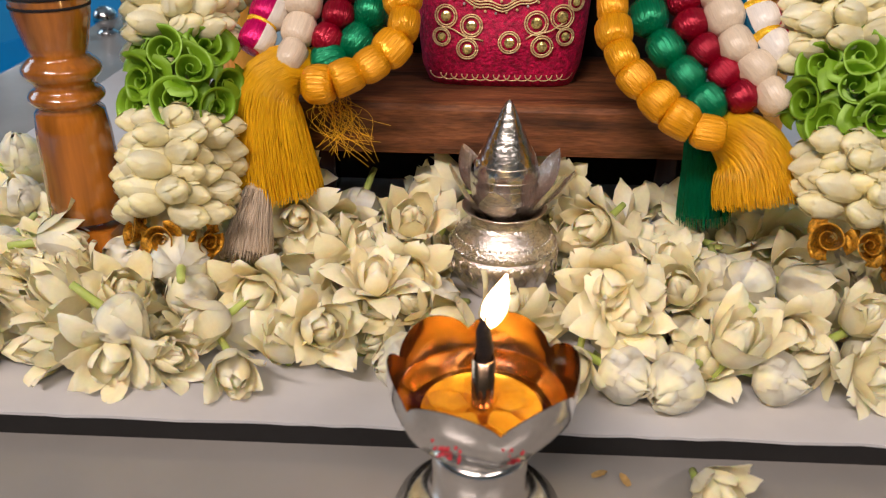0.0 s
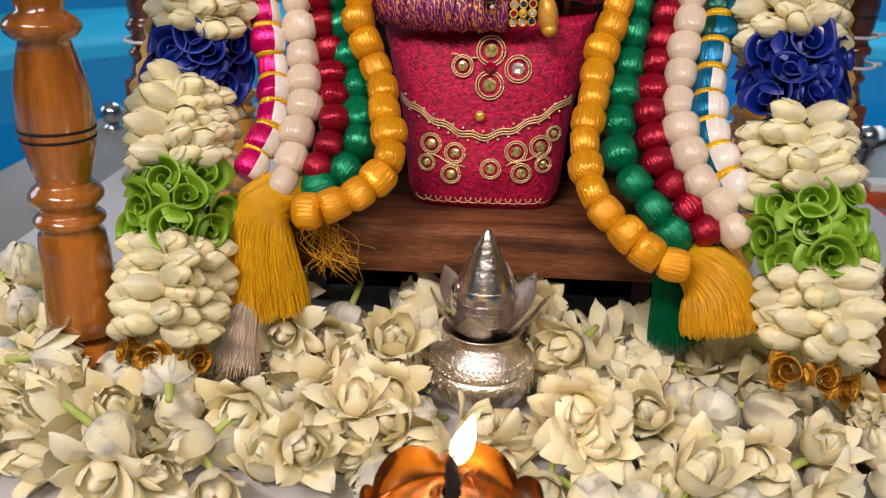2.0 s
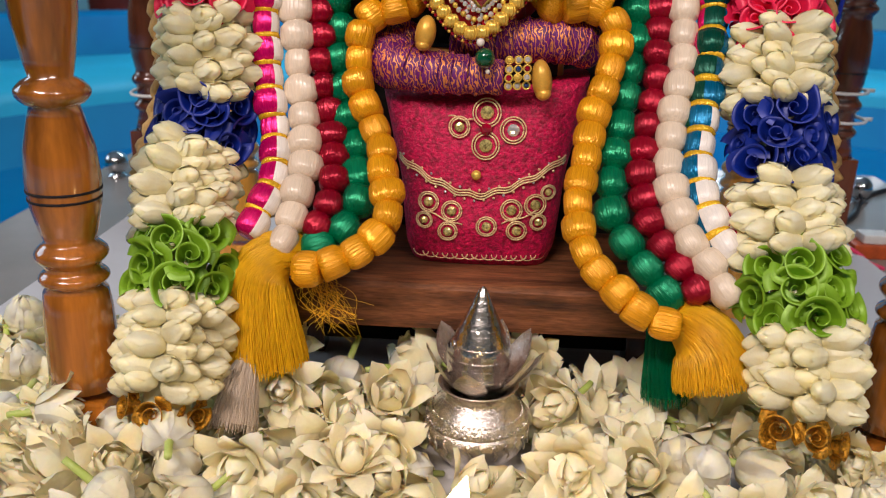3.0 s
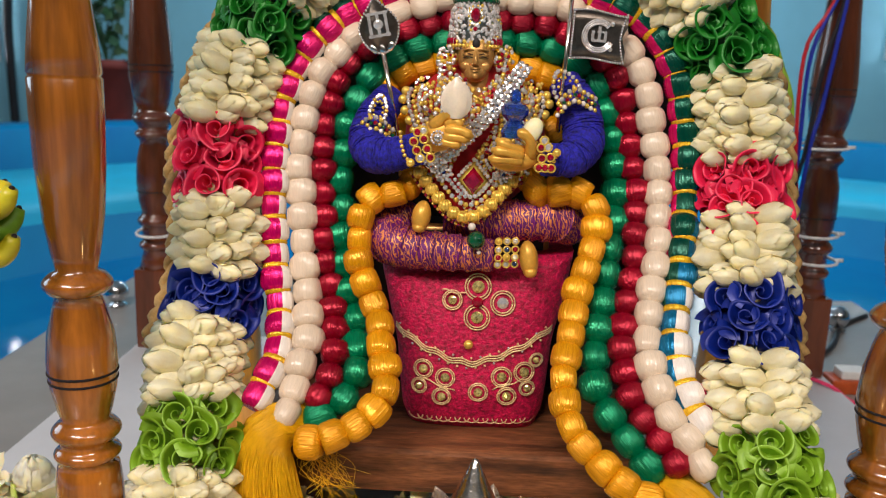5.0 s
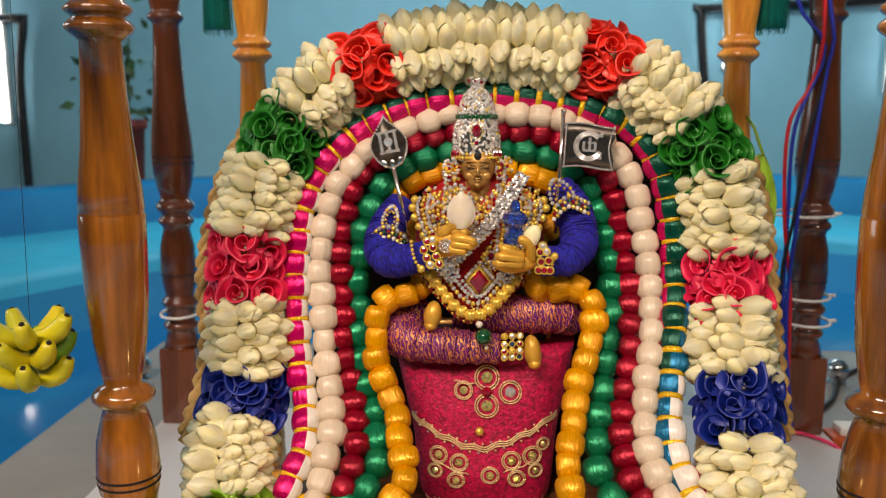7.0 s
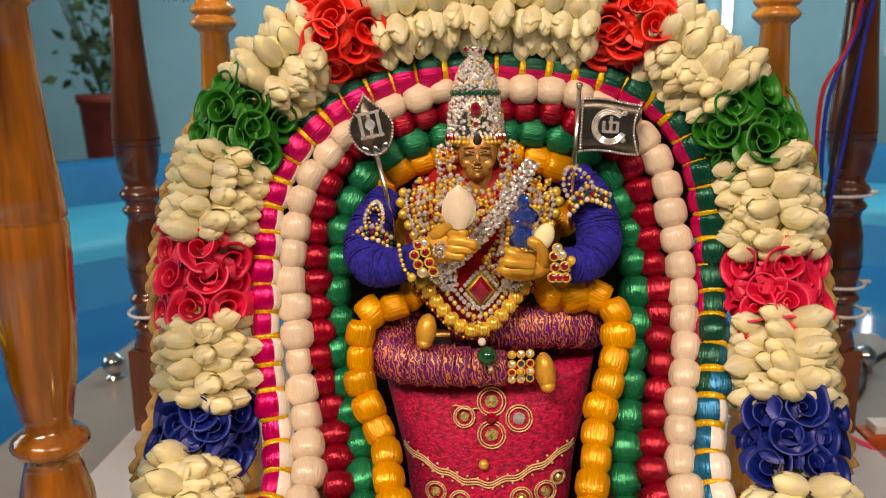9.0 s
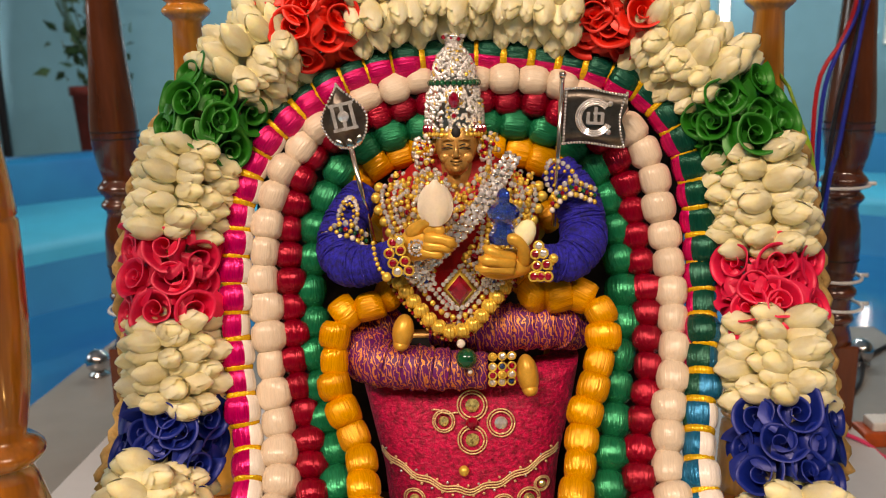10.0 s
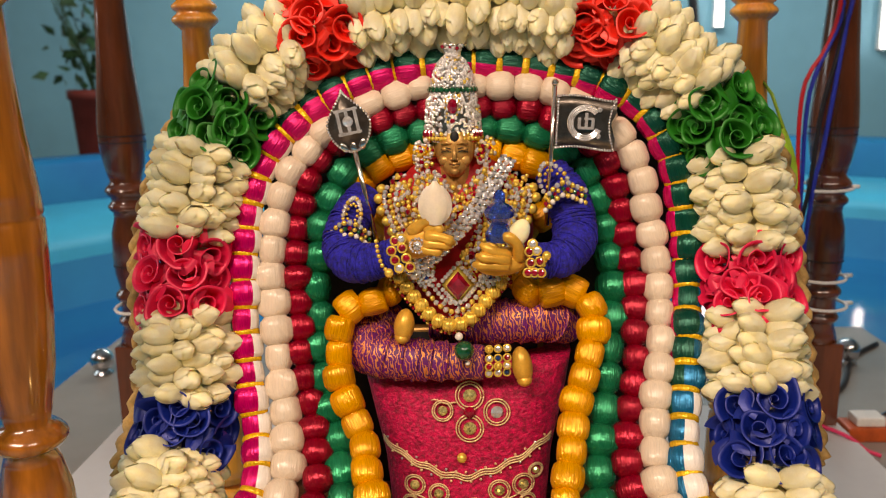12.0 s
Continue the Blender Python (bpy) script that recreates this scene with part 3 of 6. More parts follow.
tassel("silk_tassel", [(-0.0235, 0.466, 0.1165), (-0.034, 0.459, 0.1170), (-0.0425, 0.453, 0.106), (-0.0420, 0.450, 0.085), (-0.0390, 0.448, 0.058)], 0.0115, 0.0225, "yellow", "bright yellow silk tassel drooping beside the seat", 2300)
tassel("silk_tassel", [(0.1865, 0.447, 0.0985), (0.195, 0.440, 0.0955), (0.204, 0.432, 0.0870), (0.2085, 0.427, 0.0700)], 0.0088, 0.0215, "yellow", "bright yellow silk tassel fanned out sideways", 2300)
tassel("silk_tassel", [(0.184, 0.456, 0.092), (0.187, 0.452, 0.075), (0.190, 0.449, 0.048)], 0.008, 0.0135, "green", "bottle green silk tassel hanging under the yellow one", 400)
tassel("silk_tassel", [(-0.046, 0.432, 0.062), (-0.048, 0.424, 0.050), (-0.050, 0.414, 0.034)], 0.0065, 0.0125, "ivory", "pale ivory silk tassel lying on the flowers", 400, headlen=0.02)
# stray threads pulled out of the left tassel
bm = bmesh.new()
for k in range(46):
    p0 = Vector((-0.012 + random.uniform(-0.006, 0.006), 0.462, 0.110 + random.uniform(-0.004, 0.004)))
    pts = [p0 + Vector((random.uniform(-0.010, 0.030) * u, -0.004 * u - 0.004, -0.036 * u * random.uniform(0.6, 1.1) + random.uniform(-0.002, 0.002))) for u in (0, 0.3, 0.6, 1.0)]
    tube(bm, spline(pts, 14)[0], 0.00013, 3, cap=False)
tagged(part("stray_threads", bm, S("floss")), "loose yellow threads frayed beside the seat", "thread", kind="stuff")


# ---- flower garland over the arch ----
def bud_mesh(seed):
    """A plump closed jasmine bud: broad petals wrapped one over the other."""
    rnd = random.Random(seed)
    bm = bmesh.new()
    L = rnd.uniform(0.0225, 0.0260)
    zz = [0.0, 0.08, 0.22, 0.42, 0.6, 0.78, 0.91, 1.0]
    rr0 = [0.0018, 0.0042, 0.0061, 0.0070, 0.0068, 0.0055, 0.0034, 0.0009]
    lathe(bm, [(r * 0.95, z * L) for r, z in zip(rr0, zz)], 12)
    for q in range(8):
        a0 = q * 2.4 + rnd.uniform(-0.3, 0.3)
        tip = rnd.uniform(0.55, 1.03)
        rows_ = []
        for j in range(6):
            u = j / 5 * tip
            base = float(np.interp(u, zz, rr0)) * (1.04 + 0.02 * (q % 3)) + 0.0002 + 0.0009 * (u / tip) ** 3
            w = (0.8 if u < 0.55 * tip else 0.8 * math.sqrt(max(0.0, 1 - ((u - 0.55 * tip) / (tip * 0.455)) ** 2))) * (0.5 + 0.5 * min(1, u * 3))
            rows_.append([bm.verts.new((base * (1 + 0.03 * k) * math.cos(a0 + w * k), base * (1 + 0.03 * k) * math.sin(a0 + w * k), u * L)) for k in (-1, -0.5, 0, 0.5, 1)])
        for a, b in zip(rows_, rows_[1:]):
            for k in range(4):
                bm.faces.new((a[k], a[k + 1], b[k + 1], b[k]))
    return finish("bud", bm, M["bud"])


def rose_mesh(seed, key, size=0.0128):
    """A rolled ribbon rose: a spiral cone in a collar of folded petals with pointed corners."""
    rnd = random.Random(seed)
    bm = bmesh.new()
    a0 = rnd.uniform(0, 6.28)
    n, turns_ = 72, 2.3
    rows_ = []
    for i in range(n + 1):
        u = i / n
        a = a0 + turns_ * 2 * math.pi * u
        corner = 1 + 0.20 * max(0.0, math.cos(1.5 * a + a0)) ** 5 * u
        r = size * (0.07 + 0.74 * u ** 1.25) * corner
        top = size * (0.80 + 0.18 * u)
        rows_.append([bm.verts.new((r * fr * math.cos(a), r * fr * math.sin(a), top * fz)) for fr, fz in ((0.34, 0.0), (0.72, 0.45), (0.93, 0.86), (1.03, 1.0), (1.13, 0.97))])
    for a, b in zip(rows_, rows_[1:]):
        for k in range(4):
            bm.faces.new((a[k], a[k + 1], b[k + 1], b[k]))
    petals = 3
    for q in range(petals):
        ac = a0 + 2 * math.pi * q / petals + rnd.uniform(-0.25, 0.25)
        wide = rnd.uniform(0.75, 0.95)
        lift = rnd.uniform(0.45, 0.6)
        grid_ = []
        for j in range(6):
            v = j / 5
            row = []
            for k in range(7):
                w = (k / 6 - 0.5) * 2
                point = 1 + 0.22 * (1 - abs(w)) * v
                r = size * (0.30 + 0.72 * v ** 0.8) * point
                aa = ac + w * wide * (0.55 + 0.25 * v)
                z = size * (lift * math.sin(min(1.0, v * 1.25) * math.pi / 2) + 0.1 * w - 0.32 * max(0, v - 0.7))
                row.append(bm.verts.new((r * math.cos(aa), r * math.sin(aa), z)))
            grid_.append(row)
        for a, b in zip(grid_, grid_[1:]):
            for k in range(6):
                bm.faces.new((a[k], a[k + 1], b[k + 1], b[k]))
    return finish("ribbon_rose", bm, M["ribbon_" + key])


BUDS = [bud_mesh(s) for s in range(5)]
ROSES = {k: [rose_mesh(s * 7 + 1, k) for s in range(3)] for k in (*RIBBON, "gold")}
FLOW = [(-0.082, 0.045), (-0.081, 0.077), (-0.082, 0.117), (-0.088, 0.149), (-0.085, 0.181), (-0.083, 0.212), (-0.087, 0.262), (-0.080, 0.314), (-0.064, 0.354), (-0.037, 0.388), (0.001, 0.406), (0.038, 0.416),
        (0.077, 0.419), (0.116, 0.416), (0.166, 0.405), (0.204, 0.380), (0.230, 0.344), (0.242, 0.303), (0.2445, 0.259), (0.2425, 0.223), (0.241, 0.186), (0.240, 0.154), (0.244, 0.117), (0.248, 0.085), (0.240, 0.055)]
flow, flow_len = spline(lay(FLOW, -0.002), 1200)
garland = empty("flower_garland", flow[0], "thick arch garland of jasmine buds and ribbon roses", "garland")
ginv = garland.matrix_world.inverted()


def near(x, z, lo, hi):
    return min(range(int(lo * 1199), int(hi * 1199)), key=lambda i: (flow[i].x - x) ** 2 + (flow[i].z - z) ** 2)


KNOTS = [("gold", -0.082, 0.047, 0.011), ("lime", -0.082, 0.113, 0.0195), ("blue", -0.085, 0.180, 0.0205), ("red", -0.086, 0.264, 0.0245), ("green", -0.064, 0.352, 0.021), ("orange", -0.004, 0.404, 0.020),
         ("orange", 0.163, 0.407, 0.020), ("green", 0.228, 0.347, 0.021), ("red", 0.2435, 0.255, 0.0215), ("blue", 0.241, 0.182, 0.0245), ("lime", 0.244, 0.118, 0.019), ("gold", 0.241, 0.060, 0.011)]
spans = []
for key, x, z, half in KNOTS:
    i = near(x, z, 0.0 if x < CX else 0.5, 0.5 if x < CX else 1.0)
    spans.append((i / 1199 * flow_len - half, i / 1199 * flow_len + half, key))
R_LEG = 0.0225


def tube_frame(s):
    i = min(1197, max(1, int(s / flow_len * 1199)))
    t = (flow[i + 1] - flow[i - 1]).normalized()
    back = Vector((0, 1, 0))
    yv = (back - t * back.dot(t)).normalized()
    xv = yv.cross(t)
    return flow[i], t, xv, yv


def put_out(mesh, name, s, ang, rad_, lean, spin, scale, parent, inv, tilt_t=0.0):
    """A piece on the garland's skin: ang round it from the front, its axis outwards, leaning sideways."""
    p, t, xv, yv = tube_frame(s)
    out = xv * math.sin(ang) - yv * math.cos(ang)
    side = xv * math.cos(ang) + yv * math.sin(ang)
    ax = (out * math.cos(lean) + side * math.sin(lean) + t * tilt_t).normalized()
    q = ax.to_track_quat("Z", "Y").to_matrix().to_4x4()
    o = part(name, mesh, None, parent)
    o.matrix_local = inv @ Matrix.Translation(p + out * rad_) @ q @ Matrix.Rotation(spin, 4, "Z") @ Matrix.Scale(scale, 4)
    return o


for lo, hi, key in spans:
    half = (hi - lo) / 2
    rows_n = 1 if key == "gold" else 3
    for j in range(rows_n):
        s = lo + (hi - lo) * (j + 0.5) / rows_n
        angs = (-88, -32, 32, 88) if j % 2 else (-64, 0, 64)
        if key == "gold":
            angs = (-60, 0, 60)
        for a in angs:
            put_out(random.choice(ROSES[key]), "ribbon_rose", s + random.uniform(-0.002, 0.002), radians(a + random.uniform(-8, 8)), R_LEG * 0.58 + random.uniform(-0.001, 0.003), -math.radians(a) * 0.35 + random.uniform(-0.15, 0.15),
                    random.uniform(0, 6.28), random.uniform(1.0, 1.18) * (0.66 if key == "gold" else 1), garland, ginv, random.uniform(-0.25, 0.25))
spans_s = sorted(spans)
for (a0, a1, _), (b0, b1, _) in zip(spans_s, spans_s[1:]):
    n = max(2, round((b0 - a1 + 0.004) / 0.0082))
    for j in range(n):
        s = a1 - 0.002 + (b0 - a1 + 0.004) * (j + 0.5) / n
        odd = 12 if j % 2 else -12
        for a, rr, lean in ((-7, 0.0165, -1.22), (7, 0.0165, 1.22), (-52, 0.0135, -0.75), (52, 0.0135, 0.75), (-96, 0.011, -0.3), (96, 0.011, 0.3), (-odd * 0.9, 0.0185, 0.95 * odd / 12)):
            put_out(random.choice(BUDS), "jasmine_bud", s + random.uniform(-0.0016, 0.0016), radians(a + odd * 0.7 + random.uniform(-6, 6)), rr + random.uniform(-0.002, 0.002), lean + random.uniform(-0.14, 0.14),
                    random.uniform(0, 6.28), random.uniform(0.74, 0.92), garland, ginv, random.uniform(-0.16, 0.16))
bm = bmesh.new()
tube(bm, flow[::20], 0.0125, 10)
o = part("core_rope", bm, M["bud"], garland)
o.matrix_local = ginv
# black panel added to darken the gaps behind the statue and under the seat
M["gap_shade_black"] = mat("gap_shade_black", (0.016, 0.012, 0.012), 0.85, 0, 0.2, 60, 0.2, 0.4, 500)
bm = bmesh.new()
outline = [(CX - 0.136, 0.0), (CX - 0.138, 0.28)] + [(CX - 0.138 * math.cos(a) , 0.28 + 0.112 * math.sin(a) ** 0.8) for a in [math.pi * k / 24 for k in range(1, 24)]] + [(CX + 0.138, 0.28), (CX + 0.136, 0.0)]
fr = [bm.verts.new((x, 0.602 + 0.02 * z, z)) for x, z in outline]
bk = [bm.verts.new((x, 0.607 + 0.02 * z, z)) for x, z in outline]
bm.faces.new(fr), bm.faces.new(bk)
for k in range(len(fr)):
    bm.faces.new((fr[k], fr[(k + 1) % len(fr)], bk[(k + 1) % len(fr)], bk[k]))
tagged(part("back_panel", bm, M["gap_shade_black"], smooth=False), "added black arched panel for the dark behind statue and seat", "panel")
# straw hoop behind the flowers
hoop = [p + Vector(((p.x - CX) * 0.235, 0.024, 0.10 * max(0.0, p.z - 0.3))) for p in flow[150:1050:6]]
bm = bmesh.new()
for ph in (0, 2.1, 4.2):
    tube(bm, [p + Vector((math.cos(i * 0.9 + ph) * 0.003, math.sin(i * 0.9 + ph) * 0.003, math.sin(i * 0.9 + ph) * 0.003)) for i, p in enumerate(hoop)], 0.0034, 6)
tagged(part("arch_hoop", bm, M["rope"]), "twisted straw hoop carrying the flower garland", "hoop")


# ---- velvet cloth on the pedestal ----
SKX, SKY = 0.0805, 0.552


def cloth_half(z):
    return float(np.interp(z, (0.0945, 0.105, 0.15, 0.19, 0.205), (0.0440, 0.0480, 0.0520, 0.0605, 0.0635)))


def cloth_y(x, z):
    q = min(1, abs(x - SKX) / cloth_half(z))
    depth = float(np.interp(z, (0.0945, 0.12, 0.17, 0.2), (0.034, 0.040, 0.036, 0.030)))
    return SKY - depth * (1 - q ** 4) ** 0.25


M["zari"] = mat("zari_thread", rgb(250, 216, 164), 0.35, 0.35, 0.12, 900, 0.25, 0.8, 2000)
M["topaz"] = mat("yellow_stone", rgb(246, 218, 140), 0.12, 0.55, 0.25, 500, 0.3)
cloth = empty("velvet_cloth", (SKX, SKY, 0.0945), "magenta velvet drape with gold embroidery on a small pedestal", "cloth")
kinv = cloth.matrix_world.inverted()
bm = bmesh.new()
rings = []
seg = 72
for j in range(26):
    v = j / 25
    z = 0.0948 + 0.112 * v
    h = cloth_half(z)
    dep = SKY - cloth_y(SKX, z)
    ring = []
    for i in range(seg):
        a = 2 * math.pi * i / seg
        cs, sn = math.cos(a), math.sin(a)
        k = (abs(cs) ** 4 + abs(sn) ** 4) ** -0.25
        x, y = h * k * cs, dep * k * sn
        fold = 0.0016 * noise.noise(Vector((x * 45, y * 45, z * 30))) + 0.0010 * math.sin(x * 160 + z * 60) * v ** 2
        zt = z + (0.10 * x if v > 0.9 else 0.10 * x * v) - (0.010 * (1 - (x / h) ** 2) * max(0, v - 0.75) * 4 if sn < 0 else 0)
        ring.append(bm.verts.new((SKX + x * (1 + fold * 8), SKY + y + fold * (1 if sn < 0 else 0), zt)))
    rings.append(ring)
for a, b in zip(rings, rings[1:]):
    for i in range(seg):
        bm.faces.new((a[i], a[(i + 1) % seg], b[(i + 1) % seg], b[i]))
bm.faces.new(rings[0]), bm.faces.new(rings[-1])
part("drape", bm, M["velvet"], cloth).matrix_local = kinv


def on_cloth(x, z, out=0.001):
    return Vector((x, cloth_y(x, z - 0.10 * (x - SKX) * 0.6) - out, z))


def stitch(pts, r=0.0005, name="gold_braid"):
    bm = bmesh.new()
    tube(bm, pts, r, 5)
    part(name, bm, M["zari"], cloth, "twisted gold thread").matrix_local = kinv


def motif(x, z, r, stone="gold"):
    for f in (1.0, 0.8):
        stitch([on_cloth(x + r * f * math.cos(a), z + r * f * math.sin(a), 0.0012) for a in [2 * math.pi * i / 22 for i in range(23)]], 0.00048, "ring")
    bm = bmesh.new()
    ball(bm, on_cloth(x, z, 0.0012), (r * 0.5, 0.0016, r * 0.5), 0, 9, 6)
    part("stone", bm, M["topaz"] if stone == "gold" else M[stone], cloth, "", False).matrix_local = kinv


def ck(px, pz):
    return SKX + 0.0007 + (px - 835) * 0.000345, 0.1815 - (pz - 440) * 0.000345


for px, pz, r, st in ((835, 412, 0.0084, "gold"), (788, 438, 0.0062, "gold"), (882, 440, 0.0078, "diamond"), (835, 468, 0.0082, "gold"), (738, 572, 0.0062, "gold"), (780, 586, 0.0062, "gold"), (731, 606, 0.005, "gold"),
                      (774, 624, 0.006, "gold"), (843, 612, 0.0062, "gold"), (886, 580, 0.0066, "gold"), (928, 570, 0.0066, "gold"), (897, 618, 0.0062, "gold"), (935, 602, 0.005, "gold"), (950, 548, 0.0045, "gold")):
    motif(*ck(px, pz), r, st)
x, z = ck(835, 440)
bm = bmesh.new()
ball(bm, on_cloth(x, z, 0.002), (0.0038, 0.002, 0.0038), 0, 8, 5)
part("centre_stone", bm, M["ruby"], cloth, "faceted red glass stone", False).matrix_local = kinv
x, z = ck(821, 519)
bm = bmesh.new()
ball(bm, on_cloth(x, z, 0.0025), 0.0031, 0, 10, 7)
part("gold_bead", bm, M["gold"], cloth).matrix_local = kinv
for k in (-0.0016, 0.0, 0.0016):
    pts = []
    for i in range(41):
        px = 682 + (978 - 682) * i / 40
        u = (px - 822) / 150
        pz = 556 - 66 * abs(u) ** 1.5 + 3 * math.sin(i)
        xx, zz2 = ck(px, pz)
        pts.append(on_cloth(xx, zz2 + k, 0.0014))
    stitch(pts, 0.0005, "swag")
for i in range(34):
    px = 690 + 284 * i / 33
    u = (px - 822) / 150
    xx, zz2 = ck(px, 556 - 66 * abs(u) ** 1.5 + (10 if i % 2 else -9))
    bm = bmesh.new()
    ball(bm, on_cloth(xx, zz2, 0.0012), (0.0009, 0.0007, 0.0009), 0, 6, 4)
    part("sequin", bm, M["zari" if i % 3 else "diamond"], cloth).matrix_local = kinv
for i in range(13):
    x0 = SKX - 0.037 + 0.074 * i / 12
    stitch([on_cloth(x0 + 0.0048 * math.cos(a), 0.1025 + 0.0036 * math.sin(a), 0.0012) for a in [math.pi + math.pi * k / 10 for k in range(11)]], 0.0004, "scallop")
for px1, pz1, px2, pz2 in ((735, 590, 800, 612), (870, 605, 935, 580), (768, 420, 812, 426)):
    a, b = ck(px1, pz1), ck(px2, pz2)
    stitch([on_cloth(a[0] + (b[0] - a[0]) * k / 8, a[1] + (b[1] - a[1]) * k / 8 + 0.0008 * math.sin(k), 0.0012) for k in range(9)], 0.0005, "tendril")

# ---- the statue: one mesh ----
SL = ["bronze", "diamond", "ruby", "emerald", "gold", "goldpaint", "lapis", "brocade", "redcloth", "line_and_shade", "pearl", "sapphire", "silver"]
I = {k: i for i, k in enumerate(SL)}
st = bmesh.new()
rs = random.Random(5)


def st_y(x, z):
    q = 1 - ((x - 0.075) / 0.060) ** 2 - ((z - 0.285) / 0.075) ** 2
    return 0.562 - 0.034 * math.sqrt(max(0.02, q))


def beads(pts, r, mats, seg=6, rn=4, gap=2.05, jit=0.0):
    line, ln = spline(pts, max(3, int(sum((Vector(a) - Vector(b)).length for a, b in zip(pts, pts[1:])) / (r * gap)) + 1))
    for k, p in enumerate(line):
        q = Vector((rs.uniform(-jit, jit), rs.uniform(-jit, jit), rs.uniform(-jit, jit)))
        ball(st, p + q, r, I[mats[k % len(mats)]], seg, rn)


# body and head
ball(st, (0.075, 0.565, 0.283), (0.047, 0.026, 0.050), I["redcloth"], 24, 14)
ball(st, (0.0755, 0.553, 0.248), (0.027, 0.026, 0.020), I["redcloth"], 20, 10)
HX, HZ = 0.0735, 0.3345
lathe(st, [(0.009, 0.306), (0.009, 0.325)], 14, Matrix.Translation((HX, 0.552, 0)), I["bronze"])
ball(st, (HX, 0.549, HZ + 0.0015), (0.0118, 0.0128, 0.0150), I["bronze"], 26, 18)
ball(st, (HX, 0.5415, HZ - 0.0085), (0.0074, 0.0060, 0.0066), I["bronze"], 16, 10)
ball(st, (HX, 0.5362, HZ - 0.0112), (0.0026, 0.0022, 0.0022), I["bronze"], 10, 7)
tube(st, [(HX, 0.5375, HZ + 0.0045), (HX, 0.5356, HZ), (HX, 0.5336, HZ - 0.0042)], lambda u: 0.0009 + 0.0007 * u, 8, I["bronze"])
for sx in (-1, 1):
    ball(st, (HX + sx * 0.0016, 0.5354, HZ - 0.0040), (0.0013, 0.0012, 0.0010), I["bronze"], 8, 6)
    ball(st, (HX + sx * 0.0058, 0.5402, HZ - 0.0052), (0.0036, 0.0026, 0.0034), I["bronze"], 12, 8)
    ball(st, (HX + sx * 0.0046, 0.5376, HZ + 0.0018), (0.0030, 0.0014, 0.0014), I["bronze"], 12, 8)
    for dz, mi, r in ((0.0019, "line_and_shade", 0.00034), (0.0002, "line_and_shade", 0.00030), (0.0048, "bronze", 0.00060)):
        tube(st, [(HX + sx * 0.0014, 0.5368, HZ + dz - 0.0003), (HX + sx * 0.0044, 0.5360, HZ + dz + 0.0007), (HX + sx * 0.0078, 0.5384, HZ + dz - 0.0004)], r, 5, I[mi])
    ball(st, (HX + sx * 0.0125, 0.551, HZ), (0.002, 0.003, 0.005), I["bronze"], 8, 6)
for dz, w, r, mi in ((-0.0066, 0.0030, 0.0008, "bronze"), (-0.0074, 0.0032, 0.00028, "line_and_shade"), (-0.0083, 0.0026, 0.0008, "bronze")):
    tube(st, [(HX - w, 0.5366, HZ + dz + 0.0004), (HX, 0.5348, HZ + dz), (HX + w, 0.5366, HZ + dz + 0.0004)], r, 6, I[mi])
ball(st, (HX, 0.5378, HZ + 0.0085), (0.0026, 0.0014, 0.0036), I["line_and_shade"], 8, 6)
before = len(st.verts)
# crown: a broad jewelled band, a green row, then a dome with a flared top
crown = [(0.0168, 0.3445), (0.0165, 0.348), (0.0163, 0.354), (0.0157, 0.362), (0.0149, 0.3695), (0.0130, 0.3718), (0.0126, 0.3755), (0.0122, 0.379), (0.0112, 0.384), (0.0094, 0.3885), (0.0066, 0.392), (0.0042, 0.394), (0.0036, 0.3965),
         (0.0052, 0.399), (0.0060, 0.4008), (0.001, 0.4015)]
cm = Matrix.Translation((0.0725, 0.556, 0))
lathe(st, crown, 28, cm, I["silver"])
for q in range(760):
    z = rs.uniform(0.3505, 0.3990)
    a = math.pi + math.pi * rs.random()
    r = float(np.interp(z, [c[1] for c in crown], [c[0] for c in crown])) + 0.0002
    ball(st, (0.0725 + r * math.cos(a), 0.556 + r * math.sin(a), z), rs.uniform(0.0007, 0.0013), I[rs.choice(["diamond"] * 20 + ["gold"])], 6, 4)
for i in range(13):
    a = math.pi + math.pi * (i + 0.5) / 13
    ball(st, (0.0725 + 0.0134 * math.cos(a), 0.556 + 0.0134 * math.sin(a), 0.3748), 0.0019, I["emerald"], 8, 6)
for i in range(20):
    a = math.pi + math.pi * i / 19
    ball(st, (0.0725 + 0.0172 * math.cos(a), 0.556 + 0.0172 * math.sin(a), 0.3468), 0.0014, I["gold"], 7, 5)
    ball(st, (0.0725 + 0.0166 * math.cos(a), 0.556 + 0.0166 * math.sin(a), 0.3495), 0.0013, I["gold" if i % 2 else "diamond"], 6, 4)
for sx in (-1, 1):
    for k in range(3):
        ball(st, (0.0725 + sx * (0.0163 - 0.0022 * k), 0.5480 - 0.0018 * k, 0.3495), (0.0018, 0.0014, 0.0024), I["ruby"], 7, 5)
ball(st, (0.0725, 0.5392, 0.3655), (0.0030, 0.002, 0.0044), I["ruby"], 8, 6)
beads([(0.0725 + 0.0044 * math.cos(a), 0.5395, 0.3655 + 0.0058 * math.sin(a)) for a in [2 * math.pi * k / 12 for k in range(13)]], 0.0008, ["gold", "diamond"], 5, 4)
ball(st, (0.0725, 0.5390, 0.3572), 0.0016, I["ruby"], 7, 5)
for i in range(9):
    ball(st, (0.0725 - 0.0056 + 0.0014 * i, 0.5515, 0.3995 + 0.0012 * math.sin(i * 1.9)), 0.0013, I["ruby" if i % 3 == 0 else "diamond"], 6, 4)
bmesh.ops.translate(st, verts=list(st.verts)[before:], vec=(0, 0, -0.0050))
